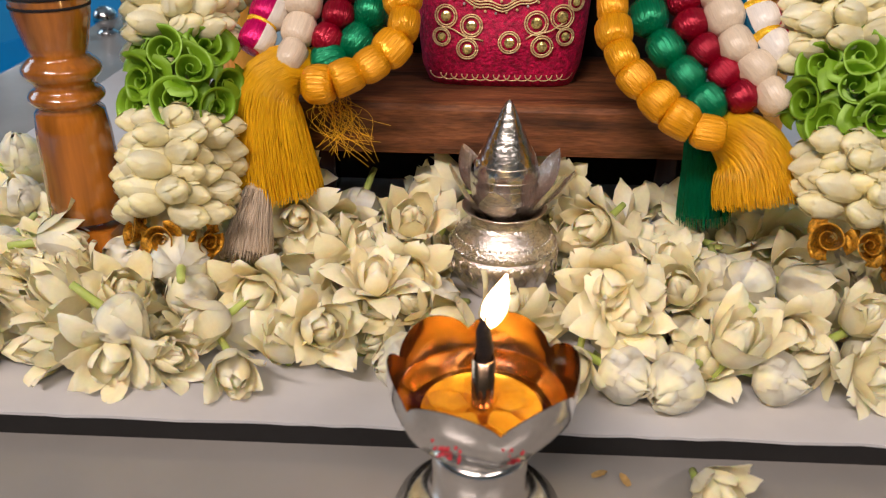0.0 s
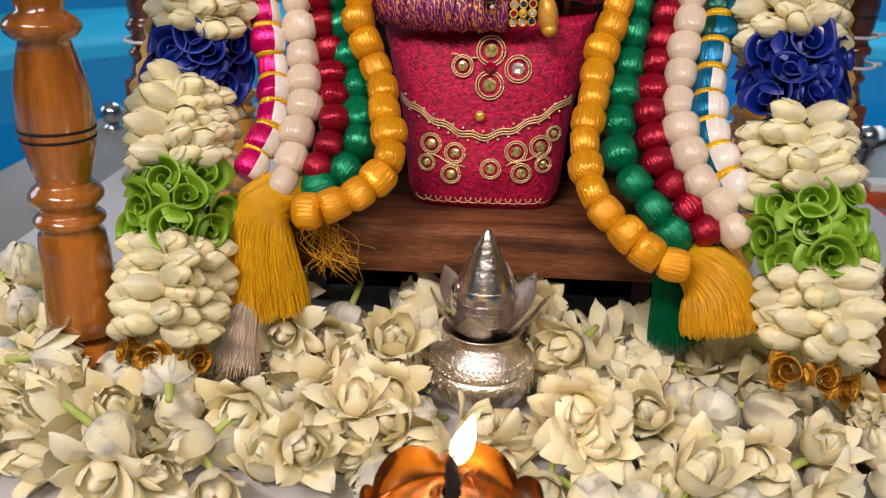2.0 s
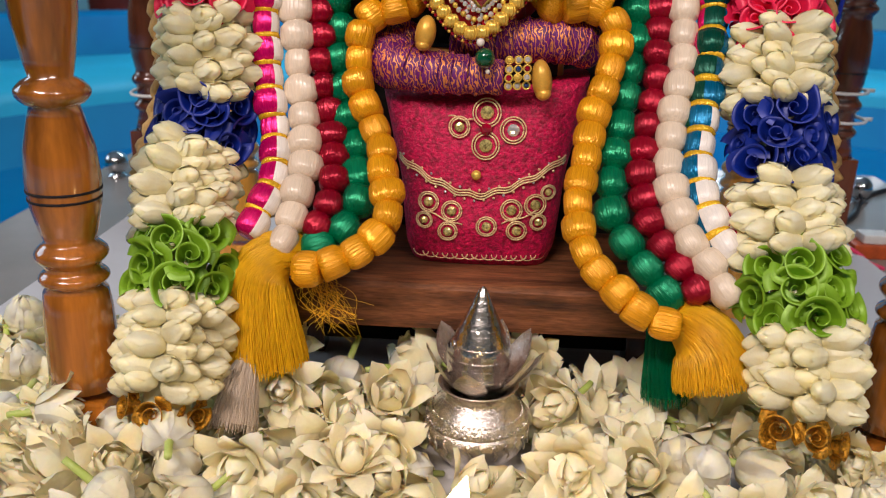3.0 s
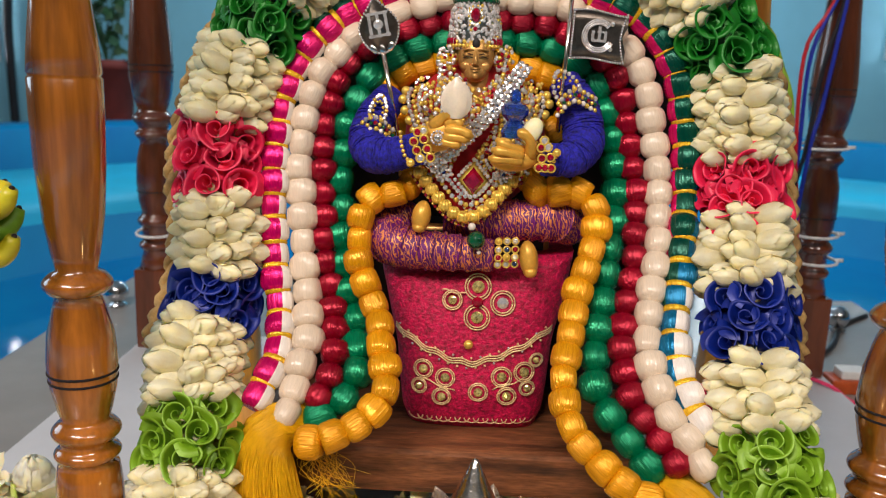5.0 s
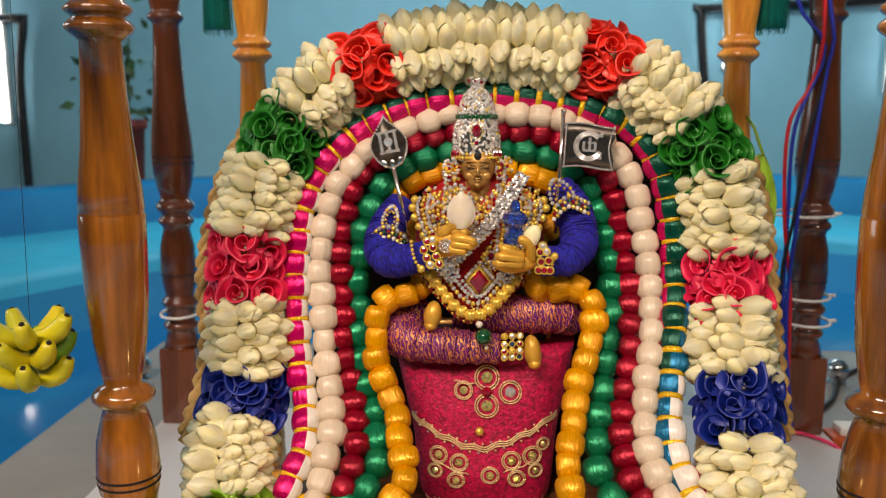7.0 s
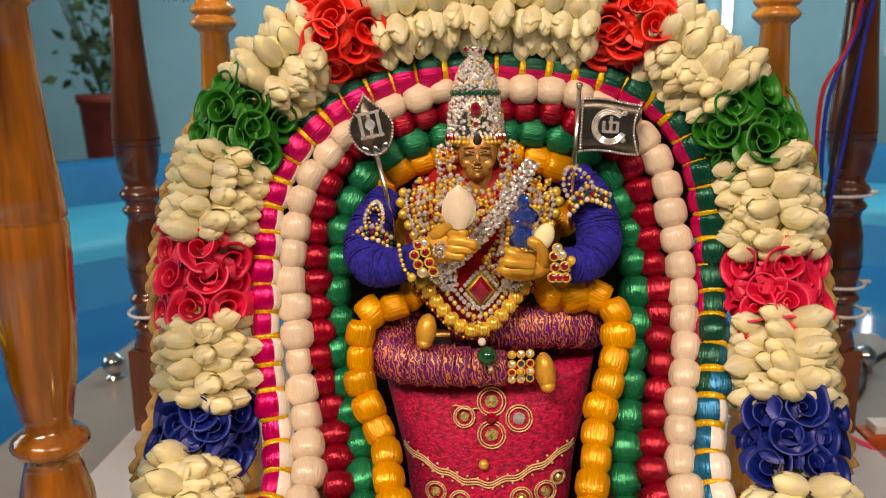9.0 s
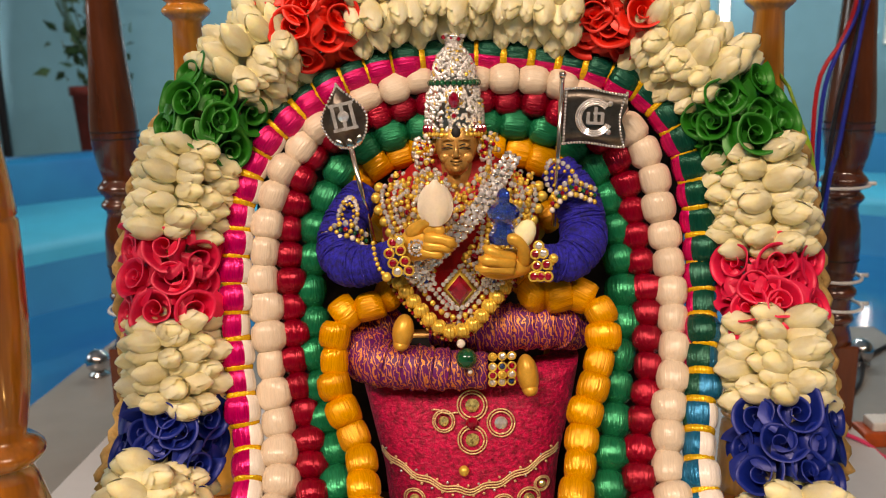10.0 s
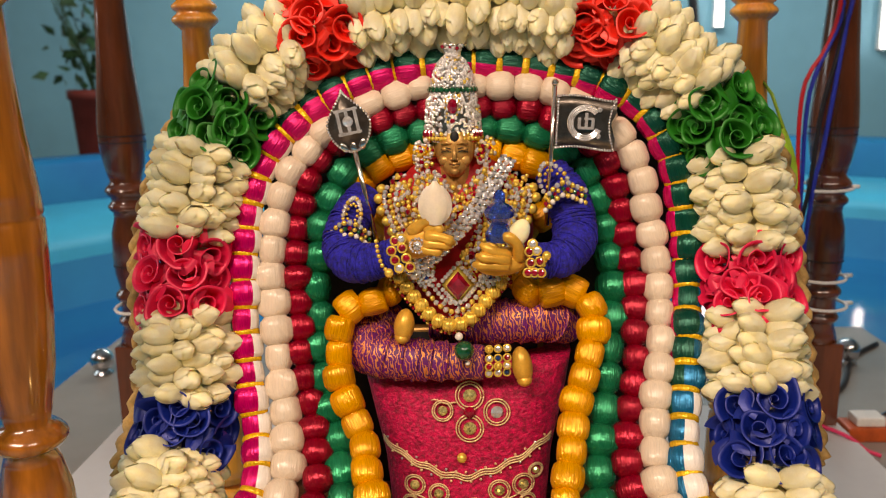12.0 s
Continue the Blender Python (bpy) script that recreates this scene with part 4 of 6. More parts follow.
# ear ornaments
for sx in (-1, 1):
    for k in range(70):
        a, q = rs.uniform(0, 6.28), rs.uniform(0, 1) ** 0.5
        ball(st, (0.0735 + sx * (0.0185 + 0.0060 * q * math.cos(a)), 0.5465 - 0.003 * rs.random(), 0.331 + 0.0125 * q * math.sin(a)), rs.uniform(0.0009, 0.0016), I[rs.choice(["diamond", "gold", "diamond", "gold", "diamond", "ruby"])], 6, 4)
# collar and chest strands
for k, zl in enumerate((0.316, 0.310, 0.304, 0.297)):
    w = 0.017 + 0.006 * k
    pts = [(0.0745 + w * math.cos(a), st_y(0.0745, zl) - 0.003, zl + 0.012 + 0.013 * math.sin(a)) for a in [math.pi + math.pi * i / 8 for i in range(9)]]
    beads(pts, 0.0017, ["diamond", "gold", "diamond", "ruby"] if k % 2 else ["gold", "diamond"], 6, 4)
for sx in (-1, 1):
    for k in range(10):
        x0 = 0.0745 + sx * (0.0125 + 0.0036 * k)
        ztop, zlow = 0.3235 - 0.0012 * k, 0.272 + 0.002 * abs(k - 4)
        r = 0.0032 if k == 9 else 0.0016
        pts = [(x0, st_y(x0, ztop) - 0.002, ztop), (x0 + sx * 0.001, st_y(x0, 0.305) - 0.0045, 0.305), (x0 - sx * 0.001 * k, st_y(x0, zlow) - 0.005, zlow)]
        beads(pts, r, ["gold"] if k in (1, 4, 7, 9) else ["gold", "diamond"] if k % 2 else ["diamond"], 7, 5, 1.9, 0.0003)
for k in range(1500):
    x, z = rs.uniform(0.036, 0.116), rs.uniform(0.256, 0.322)
    if abs(x - 0.060 - (z - 0.255) * 0.55) < 0.006 and z < 0.300 or (x - 0.075) ** 2 + (z - 0.319) ** 2 < 0.00005 or abs(x - 0.047) + abs(z - 0.317) < 0.006:
        continue
    ball(st, (x, st_y(x, z) - rs.uniform(0.001, 0.0045), z), rs.uniform(0.0009, 0.0017), I[rs.choice(["gold", "gold", "diamond", "gold", "diamond", "gold", "diamond", "gold", "ruby"])], 6, 4)
# long necklace of large fluted gold balls, crystals inside it
NECK = [(0.0416, 0.5200, 0.2633), (0.0475, 0.5170, 0.2557), (0.0540, 0.5140, 0.2486), (0.0605, 0.5120, 0.2422), (0.0689, 0.5110, 0.2378), (0.0785, 0.5110, 0.2392), (0.0860, 0.5130, 0.2452), (0.0920, 0.5160, 0.2519), (0.0992, 0.5200, 0.2599)]
line, _ = spline(NECK, 13)
for p in line:
    ball(st, p, 0.0040, I["gold"], 12, 8)
    for k in range(12):
        a = 2 * math.pi * k / 12
        tube(st, [p + Vector((math.cos(a) * 0.0040 * math.sin(v), math.sin(a) * 0.0040 * math.sin(v), -0.0041 * math.cos(v))) for v in (0.5, 1.05, 1.57, 2.1, 2.64)], 0.00042, 4, I["gold"])
for f, r, mats in ((0.76, 0.0017, ["diamond", "gold"]), (0.60, 0.0015, ["diamond"]), (1.17, 0.0012, ["gold", "ruby"])):
    beads([(0.0755 + (p[0] - 0.0755) * f, p[1] + 0.002, 0.2690 + (p[2] - 0.2690) * f) for p in NECK], r, mats, 7, 5, 1.95)
# pendant
PENX, PENZ = 0.0751, 0.2604
for w, h, mi, y in ((0.0095, 0.0115, "gold", 0.5215), (0.0068, 0.0085, "ruby", 0.5195)):
    m = Matrix.Translation((PENX, y - 0.006, PENZ)) @ Matrix.Rotation(math.pi / 2, 4, "X")
    lathe(st, [(1.0, 0.0), (0.62, 0.0022)], 4, m @ Matrix.Diagonal((w, h, 1, 1)), I[mi])
for i in range(24):
    a = 2 * math.pi * i / 24
    k = 1 / (abs(math.cos(a)) + abs(math.sin(a)))
    ball(st, (PENX + 0.0112 * k * math.cos(a), 0.5150, PENZ + 0.0128 * k * math.sin(a)), 0.0014, I["diamond"], 6, 4)
for sx in (-1, 1):
    for k in range(18):
        a, q = k * 2.4, 0.0058 * math.sqrt(k / 18)
        ball(st, (PENX + sx * 0.0185 + q * math.cos(a), 0.5165, PENZ + 0.004 + q * math.sin(a)), 0.0014, I["diamond" if k else "sapphire"], 6, 4)
for k in range(30):
    ball(st, (PENX + rs.uniform(-0.012, 0.012), 0.5150, PENZ - 0.0150 + rs.uniform(-0.004, 0.004)), 0.0014, I[rs.choice(["diamond", "gold", "diamond", "ruby"])], 6, 4)
ball(st, (0.0755, 0.5030, 0.2334), 0.0024, I["pearl"], 16, 12)
ball(st, (0.0784, 0.5030, 0.2248), 0.0058, I["emerald"], 16, 12)
ball(st, (0.0803, 0.5030, 0.2174), 0.0014, I["pearl"], 16, 12)
# silver plaited sash
SASH = [(0.1045, 0.5320, 0.3308), (0.0952, 0.5240, 0.3171), (0.0830, 0.5170, 0.3009), (0.0718, 0.5150, 0.2887), (0.0606, 0.5120, 0.2781), (0.0470, 0.5120, 0.2684)]
line, _ = spline(SASH, 58)
for i, p in enumerate(line):
    for q in (-1, 0, 1):
        d = Vector((0.0026 * q, -0.0006 * (1 - abs(q)), -0.0019 * q + 0.0005 * math.sin(i * 1.6 + q)))
        ball(st, p + d, (0.0021, 0.0013, 0.0013), I["diamond" if (i + q) % 3 else "silver"], 7, 5, Matrix.Rotation(0.95 * (1 if i % 2 else -0.25), 4, "Y"))


# arms wound with blue thread
def arm(pts, r):
    line, _ = spline(pts, 150)
    tube(st, line, lambda u: r * (0.80 + 0.26 * math.sin(math.pi * min(1, u * 1.15))) + 0.00035 * math.sin(u * 230) + 0.0004 * math.sin(u * 41), 30, I["lapis"])
    # single turns of the winding thread standing proud
    for k in range(34):
        i = 3 + int(k * 143 / 33)
        p, t = line[i], (line[min(149, i + 1)] - line[i - 1]).normalized()
        u, v = t.orthogonal().normalized(), t.cross(t.orthogonal().normalized())
        rr = r * (0.80 + 0.26 * math.sin(math.pi * min(1, i / 149 * 1.15))) + 0.0002
        lean = rs.uniform(-0.25, 0.25)
        tube(st, [p + (u * math.cos(a) + v * math.sin(a)) * rr + t * lean * rr * math.cos(a + k) for a in [2 * math.pi * q / 20 for q in range(20)]], rs.uniform(0.0005, 0.0008), 5, I["lapis"], closed=True)


ARM_R = [(0.0204, 0.5520, 0.3090), (0.0121, 0.5410, 0.2969), (0.0078, 0.5320, 0.2829), (0.0116, 0.5220, 0.2751), (0.0213, 0.5150, 0.2737), (0.0417, 0.5110, 0.2793)]
ARM_L = [(0.1299, 0.5520, 0.3221), (0.1403, 0.5450, 0.3074), (0.1439, 0.5350, 0.2882), (0.1416, 0.5240, 0.2822), (0.1339, 0.5160, 0.2755), (0.1171, 0.5110, 0.2755)]
arm(ARM_R, 0.0118)
arm(ARM_L, 0.0120)


def finger(pts, r):
    tube(st, spline(pts, 14)[0], lambda u: r * (1.0 - 0.28 * u + 0.10 * math.sin(u * 9.5)) * (1 if u < 0.9 else 0.62), 12, I["goldpaint"])


# gilded hand raised with the lotus: back of the hand, then fingers folding inward
HR = Vector((0.0549, 0.5080, 0.2887))
ball(st, HR, (0.0130, 0.0072, 0.0098), I["goldpaint"], 22, 14, Matrix.Rotation(-0.55, 4, "Y"))
for pts, r in ((([(0.0495, 0.5060, 0.2934), (0.0580, 0.5000, 0.3005), (0.0677, 0.4980, 0.3044)], 0.0036), ([(0.0586, 0.5030, 0.2957), (0.0638, 0.4990, 0.2973), (0.0659, 0.5000, 0.2937)], 0.0036), ([(0.0586, 0.5010, 0.2919), (0.0662, 0.4970, 0.2921), (0.0736, 0.4990, 0.2883)], 0.0035), ([(0.0577, 0.5010, 0.2879), (0.0649, 0.4980, 0.2879), (0.0720, 0.5000, 0.2864)], 0.0034), ([(0.0560, 0.5020, 0.2848), (0.0619, 0.4990, 0.2837), (0.0669, 0.5010, 0.2838)], 0.0032))):
    finger(pts, r)
# gilded hand holding the urn: palm up, fingers curling back
HL = Vector((0.1002, 0.5080, 0.2758))
ball(st, HL, (0.0158, 0.0078, 0.0080), I["goldpaint"], 22, 14, Matrix.Rotation(-0.12, 4, "Y"))
for pts, r in ((([(0.1095, 0.5050, 0.2779), (0.1080, 0.4990, 0.2870), (0.1026, 0.4980, 0.2918), (0.0991, 0.5000, 0.2893)], 0.0038), ([(0.1030, 0.5030, 0.2801), (0.0943, 0.4970, 0.2841), (0.0878, 0.4990, 0.2876)], 0.0035), ([(0.1029, 0.5020, 0.2777), (0.0935, 0.4960, 0.2804), (0.0853, 0.4980, 0.2813)], 0.0036), ([(0.1029, 0.5020, 0.2751), (0.0936, 0.4980, 0.2758), (0.0836, 0.5000, 0.2760)], 0.0035), ([(0.0979, 0.5030, 0.2810), (0.0944, 0.4990, 0.2865), (0.0925, 0.5010, 0.2854)], 0.0030))):
    finger(pts, r)
RING = Vector((0.0531, 0.4995, 0.2871))
for k in range(22):
    a, q = 2 * math.pi * k / (14 if k < 14 else 8), 0.0040 if k < 14 else 0.0020
    ball(st, RING + Vector((q * math.cos(a), -0.0004, q * math.sin(a))), 0.0009, I["diamond" if k % 5 else "silver"], 6, 4)
ball(st, RING, (0.0016, 0.0012, 0.0016), I["silver"], 8, 6)


def set_stone(p, r, stone):
    """A stone in a round gold setting that faces the front."""
    m = Matrix.Translation(p) @ Matrix.Rotation(math.pi / 2, 4, "X")
    lathe(st, [(r * 0.55, 0.0), (r, 0.0002), (r, 0.0010), (r * 0.82, 0.0014), (r * 0.68, 0.0008)], 12, m, I["gold"])
    ball(st, Vector(p) + Vector((0, -0.0008, 0)), (r * 0.66, 0.0010, r * 0.66), I[stone], 9, 6)


# bangles: two rows of ruby settings, then a chain of gold beads
for spots, chain in (([(0.0409, 0.4985, 0.2902), (0.0388, 0.4985, 0.2845), (0.0407, 0.4985, 0.2793), (0.0429, 0.4985, 0.2748), (0.0448, 0.4985, 0.2861), (0.0469, 0.4985, 0.2803), (0.0490, 0.4985, 0.2753), (0.0443, 0.4985, 0.2912)], [(0.0304, 0.4995, 0.2897), (0.0313, 0.4995, 0.2829), (0.0334, 0.4995, 0.2760), (0.0370, 0.4995, 0.2716)]),
                     ([(0.1146, 0.4985, 0.2836), (0.1153, 0.4985, 0.2773), (0.1174, 0.4985, 0.2717), (0.1185, 0.4985, 0.2841), (0.1203, 0.4985, 0.2780), (0.1211, 0.4985, 0.2716), (0.1138, 0.4985, 0.2717), (0.1162, 0.4985, 0.2879)], [(0.1220, 0.4995, 0.2731), (0.1231, 0.4995, 0.2771), (0.1240, 0.4995, 0.2808)])):
    for k, p in enumerate(spots):
        set_stone(p, 0.0030, "ruby" if k % 4 != 3 else "diamond")
    beads(chain, 0.0013, ["gold"], 7, 5, 1.9)
    ball(st, chain[-1], 0.0027, I["gold"], 10, 7)
# arm bands of pearls, rubies and gold
for ends in (((-0.0005, 0.5280, 0.2852), (0.0124, 0.5210, 0.2931), (0.0231, 0.5280, 0.2851)), ((0.1260, 0.5280, 0.3049), (0.1348, 0.5240, 0.3142), (0.1491, 0.5320, 0.3085))):
    a, m_, b = (Vector(p) for p in ends)
    for row, kinds in enumerate((("pearl", "gold"), ("ruby", "gold", "emerald"), ("gold", "diamond"))):
        off = (Vector((0, 0, 1)) * (row - 1) * 0.0036)
        beads([a + off, m_ + off + Vector((0, -0.001, 0)), b + off], 0.0017 if row != 1 else 0.0014, kinds, 7, 5, 1.95, 0.0002)
for centre, w, h, tilt in ((Vector((0.1297, 0.5280, 0.3189)), 0.0075, 0.0105, 0.5), (Vector((0.0141, 0.5270, 0.3012)), 0.0050, 0.0085, -0.2)):
    for k in range(20):
        a = 2 * math.pi * k / 20
        x, z = w * math.cos(a) * (1 - 0.25 * math.sin(a)), h * math.sin(a)
        ball(st, centre + Vector((x * math.cos(tilt) - z * math.sin(tilt), 0, x * math.sin(tilt) + z * math.cos(tilt))), 0.0015, I["diamond" if k % 4 else "gold"], 6, 4)
        if k % 2:
            ball(st, centre + Vector((0.6 * (x * math.cos(tilt) - z * math.sin(tilt)), -0.0005, 0.6 * (x * math.sin(tilt) + z * math.cos(tilt)))), 0.0010, I["gold"], 6, 4)


# folded legs in brocade
def leg(pts, r0, r1):
    line, _ = spline(pts, 40)
    tube(st, line, lambda u: r0 + (r1 - r0) * u + 0.0006 * math.sin(u * 60) - (0.010 * max(0, 0.08 - u) / 0.08), 22, I["brocade"])


leg([(0.0374, 0.5560, 0.2325), (0.0252, 0.5450, 0.2250), (0.0210, 0.5300, 0.2193), (0.0296, 0.5220, 0.2157), (0.0578, 0.5190, 0.2134), (0.0901, 0.5180, 0.2123)], 0.0165, 0.0100)
leg([(0.0567, 0.5520, 0.2297), (0.0814, 0.5400, 0.2292), (0.1069, 0.5340, 0.2330), (0.1290, 0.5360, 0.2337), (0.1421, 0.5450, 0.2295)], 0.0125, 0.0140)
# windings of the brocade
for pts, r0, r1, n in (([(0.0374, 0.5560, 0.2325), (0.0252, 0.5450, 0.2250), (0.0210, 0.5300, 0.2193), (0.0296, 0.5220, 0.2157), (0.0578, 0.5190, 0.2134), (0.0901, 0.5180, 0.2123)], 0.0165, 0.0100, 11), ([(0.0567, 0.5520, 0.2297), (0.0814, 0.5400, 0.2292), (0.1069, 0.5340, 0.2330), (0.1290, 0.5360, 0.2337), (0.1421, 0.5450, 0.2295)], 0.0125, 0.0140, 9)):
    line, _ = spline(pts, 60)
    for k in range(n):
        i = 4 + int(k * 52 / n)
        p, t = line[i], (line[i + 1] - line[i - 1]).normalized()
        u = t.orthogonal().normalized()
        v, rr = t.cross(u), r0 + (r1 - r0) * i / 59 + 0.0001
        tube(st, [p + (u * math.cos(a) + v * math.sin(a)) * rr + t * 0.22 * rr * math.sin(a) for a in [2 * math.pi * q / 24 for q in range(24)]], 0.0011, 6, I["brocade"], closed=True)
for c, h, tilt in ((Vector((0.1119, 0.5110, 0.2127)), 0.0118, -0.16), (Vector((0.0436, 0.5140, 0.2365)), 0.0102, 0.16)):
    m = Matrix.Rotation(tilt, 4, "Y")
    ball(st, c, (0.0060, 0.0078, h), I["goldpaint"], 18, 12, m)
    ball(st, c + Vector((0.0012 if tilt < 0 else -0.0012, -0.0015, -h * 0.62)), (0.0046, 0.0066, h * 0.36), I["goldpaint"], 14, 9, m)
ANK = Vector((0.0978, 0.5105, 0.2164))
for row in range(3):
    for k in range(4):
        p = ANK + Vector((0.0052 * (row - 1), 0, 0.0049 * (k - 1.5) + 0.0004 * (row - 1)))
        p.y -= 0.0035 * (1 - abs(k - 1.5) / 1.6)
        set_stone(p, 0.0026, ("diamond", "ruby", "diamond", "gold", "sapphire")[(row * 2 + k) % 5])
# Black block stands in for the shade between the folded legs.
box(st, (0.035, 0.55, 0.185), (0.128, 0.585, 0.225), 0.004, I["line_and_shade"])
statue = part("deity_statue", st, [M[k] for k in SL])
for p in statue.data.polygons:
    if SL[p.material_index] in ("diamond", "ruby"):
        p.use_smooth = False
tagged(statue, "seated bronze statue in jewels, blue sleeves and purple brocade", "statue")

# ---- things held by or leaning on the statue ----
ob = empty("carved_lotus", (0.0632, 0.5020, 0.3020), "small white carved shell lotus bud on the statue's palm", "ornament")
oi = ob.matrix_world.inverted()
for k, a in enumerate((-0.42, -0.2, 0.0, 0.2, 0.42, -0.3, 0.3)):
    bm = bmesh.new()
    front = (0.0042, 0.0052, 0.0066, 0.0052, 0.0042, 0.003, 0.003)[k]
    rows_ = []
    for j in range(8):
        u = j / 7
        w = 0.0066 * math.sin(math.pi * (0.12 + 0.86 * u)) ** 0.7
        rows_.append([bm.verts.new((q * w, -front + 0.0022 * q * q - 0.002 * math.sin(math.pi * u), 0.0215 * u * (1.12 - 0.55 * abs(a)) - 0.003)) for q in (-1, -0.5, 0, 0.5, 1)])
    for r1, r2 in zip(rows_, rows_[1:]):
        for i in range(4):
            bm.faces.new((r1[i], r1[i + 1], r2[i + 1], r2[i]))
    part("petal", bm, M["shell"], ob).matrix_local = Matrix.Rotation(a, 4, "Y")
bm = bmesh.new()
ball(bm, (0, 0.001, 0.0080), (0.0092, 0.0045, 0.0098), 0, 16, 10)
part("heart", bm, M["shell"], ob)

ob = empty("blue_glass_urn", (0.0982, 0.5030, 0.2887), "tiny blue faceted glass urn on the statue's palm", "ornament")
bm = bmesh.new()
lathe(bm, [(0.0072, 0.0), (0.0078, 0.004), (0.0052, 0.0085), (0.0045, 0.0095), (0.0078, 0.0135), (0.0085, 0.0165), (0.0062, 0.0195), (0.003, 0.0215), (0.0034, 0.024), (0.0028, 0.027), (0.001, 0.0285)], 8)
part("vessel", bm, M["sapphire"], ob, smooth=False)
bm = bmesh.new()
ball(bm, (0.0, -0.001, 0.0020), (0.0058, 0.0035, 0.0085), 0, 12, 8, Matrix.Rotation(0.45, 4, "Y"))
tagged(part("white_petal", bm, M["bud"]), "single cream petal tucked beside the palm", "petal").matrix_world = Matrix.Translation((0.1089, 0.5030, 0.2910))

# spear
ob = empty("silver_spear", (0.0225, 0.5385, 0.300), "small silver leaf-shaped spear with beaded edge", "spear")
m = Matrix.Rotation(-0.20, 4, "Y")
bm = bmesh.new()
tube(bm, [(0, 0, -0.02), (0, 0, 0.036)], 0.0015, 8)
part("shaft", bm, M["silver"], ob).matrix_local = m


def leaf_outline(n=40):
    out = []
    for i in range(n):
        a = 2 * math.pi * i / n
        z = -math.cos(a)
        w = math.sin(a) * (1.0 if z < -0.15 else max(0.0, 1 - ((z + 0.15) / 1.15) ** 1.6))
        out.append((0.0128 * w, 0.054 + 0.0178 * z))
    return out


bm = bmesh.new()
lo = [bm.verts.new((x, -0.0008, z)) for x, z in leaf_outline()]
hi = [bm.verts.new((x, 0.0008, z)) for x, z in leaf_outline()]
bm.faces.new(lo), bm.faces.new(hi)
for i in range(40):
    bm.faces.new((lo[i], lo[(i + 1) % 40], hi[(i + 1) % 40], hi[i]))
M["dark_silver"] = mat("dark_silver", (0.16, 0.14, 0.12), 0.28, 0.9, 0.1, 120, 0.1, 0.3, 400)
part("blade", bm, M["dark_silver"], ob, "dark polished silver leaf").matrix_local = m
bm = bmesh.new()
for x, z in leaf_outline(56):
    ball(bm, (x, -0.0008, z), 0.0008, 0, 6, 4)
part("beaded_edge", bm, M["diamond"], ob).matrix_local = m
bm = bmesh.new()
for x in (-0.0052, 0.0, 0.0052):
    box(bm, (x - 0.0010, -0.0016, 0.046), (x + 0.0010, -0.0008, 0.0615))
for z in (0.047, 0.0605):
    box(bm, (-0.0070, -0.0017, z - 0.0008), (0.0070, -0.0009, z + 0.0008))
ball(bm, (0, -0.0012, 0.0538), (0.0032, 0.001, 0.0032), 0, 10, 6)
part("emblem", bm, M["diamond"], ob, "three raised silver bars", False).matrix_local = m
bm = bmesh.new()
for sx in (-0.0055, 0, 0.0055):
    ball(bm, (sx, -0.001, 0.0385 + abs(sx) * 0.2), (0.0022, 0.001, 0.0034), 0, 8, 6, Matrix.Rotation(sx * 90, 4, "Y"))
part("scroll", bm, M["silver"], ob).matrix_local = m

# flag
ob = empty("silver_flag", (0.1285, 0.540, 0.305), "small dark silver flag with an engraved ring sign", "flag")
m = Matrix.Rotation(0.045, 4, "Y")
bm = bmesh.new()
tube(bm, [(0, 0, -0.015), (0, 0, 0.067)], 0.0014, 8)
ball(bm, (0, 0, 0.0685), 0.0021, 0, 10, 7)
part("pole", bm, M["silver"], ob).matrix_local = m
bm = bmesh.new()
n = 14
cols = []
for i in range(n + 1):
    u = i / n
    dz = 0.0010 * math.sin(u * 5)
    top_, low = 0.0615 - 0.0012 * u + dz, 0.0310 + 0.0002 * u + dz
    cols.append([bm.verts.new((0.0015 + 0.0345 * u - (0.0035 if (i == n and k == 2) else 0), -0.0005 + 0.001 * math.sin(u * 4) + e, low + (top_ - low) * k / 4)) for e in (-0.0005, 0.0005) for k in range(5)])
for a, b in zip(cols, cols[1:]):
    for o_ in (0, 5):
        for k in range(4):
            bm.faces.new((a[o_ + k], b[o_ + k], b[o_ + k + 1], a[o_ + k + 1]))
    bm.faces.new((a[0], b[0], b[5], a[5])), bm.faces.new((a[4], b[4], b[9], a[9]))
part("banner", bm, M["dark_silver"], ob, "dark polished silver plate").matrix_local = m
bm = bmesh.new()
for i in range(22):
    u = i / 21
    dz = 0.0010 * math.sin(u * 5)
    for z in (0.0610 - 0.0012 * u + dz, 0.0315 + 0.0002 * u + dz):
        ball(bm, (0.002 + 0.0335 * u, -0.0014, z), 0.0008, 0, 6, 4)
for i in range(18):
    ball(bm, (0.0353 - 0.0030 * math.sin(math.pi * i / 17), -0.0016, 0.0315 + 0.0285 * i / 17), 0.0008, 0, 6, 4)
    ball(bm, (0.0025, -0.0014, 0.0315 + 0.0295 * i / 17), 0.0008, 0, 6, 4)
part("beaded_edge", bm, M["diamond"], ob).matrix_local = m
bm = bmesh.new()
for k in range(3):
    tube(bm, [(0.0185 + (0.0098 - 0.0012 * k) * math.cos(a), -0.0016, 0.0462 + (0.0098 - 0.0012 * k) * math.sin(a)) for a in [0.75 + 5.1 * i / 24 for i in range(25)]], 0.0007, 5)
for x, z0, z1 in ((0.0150, 0.0428, 0.0492), (0.0190, 0.0428, 0.0520), (0.0228, 0.0428, 0.0488)):
    box(bm, (x - 0.0009, -0.0024, z0), (x + 0.0009, -0.0008, z1))
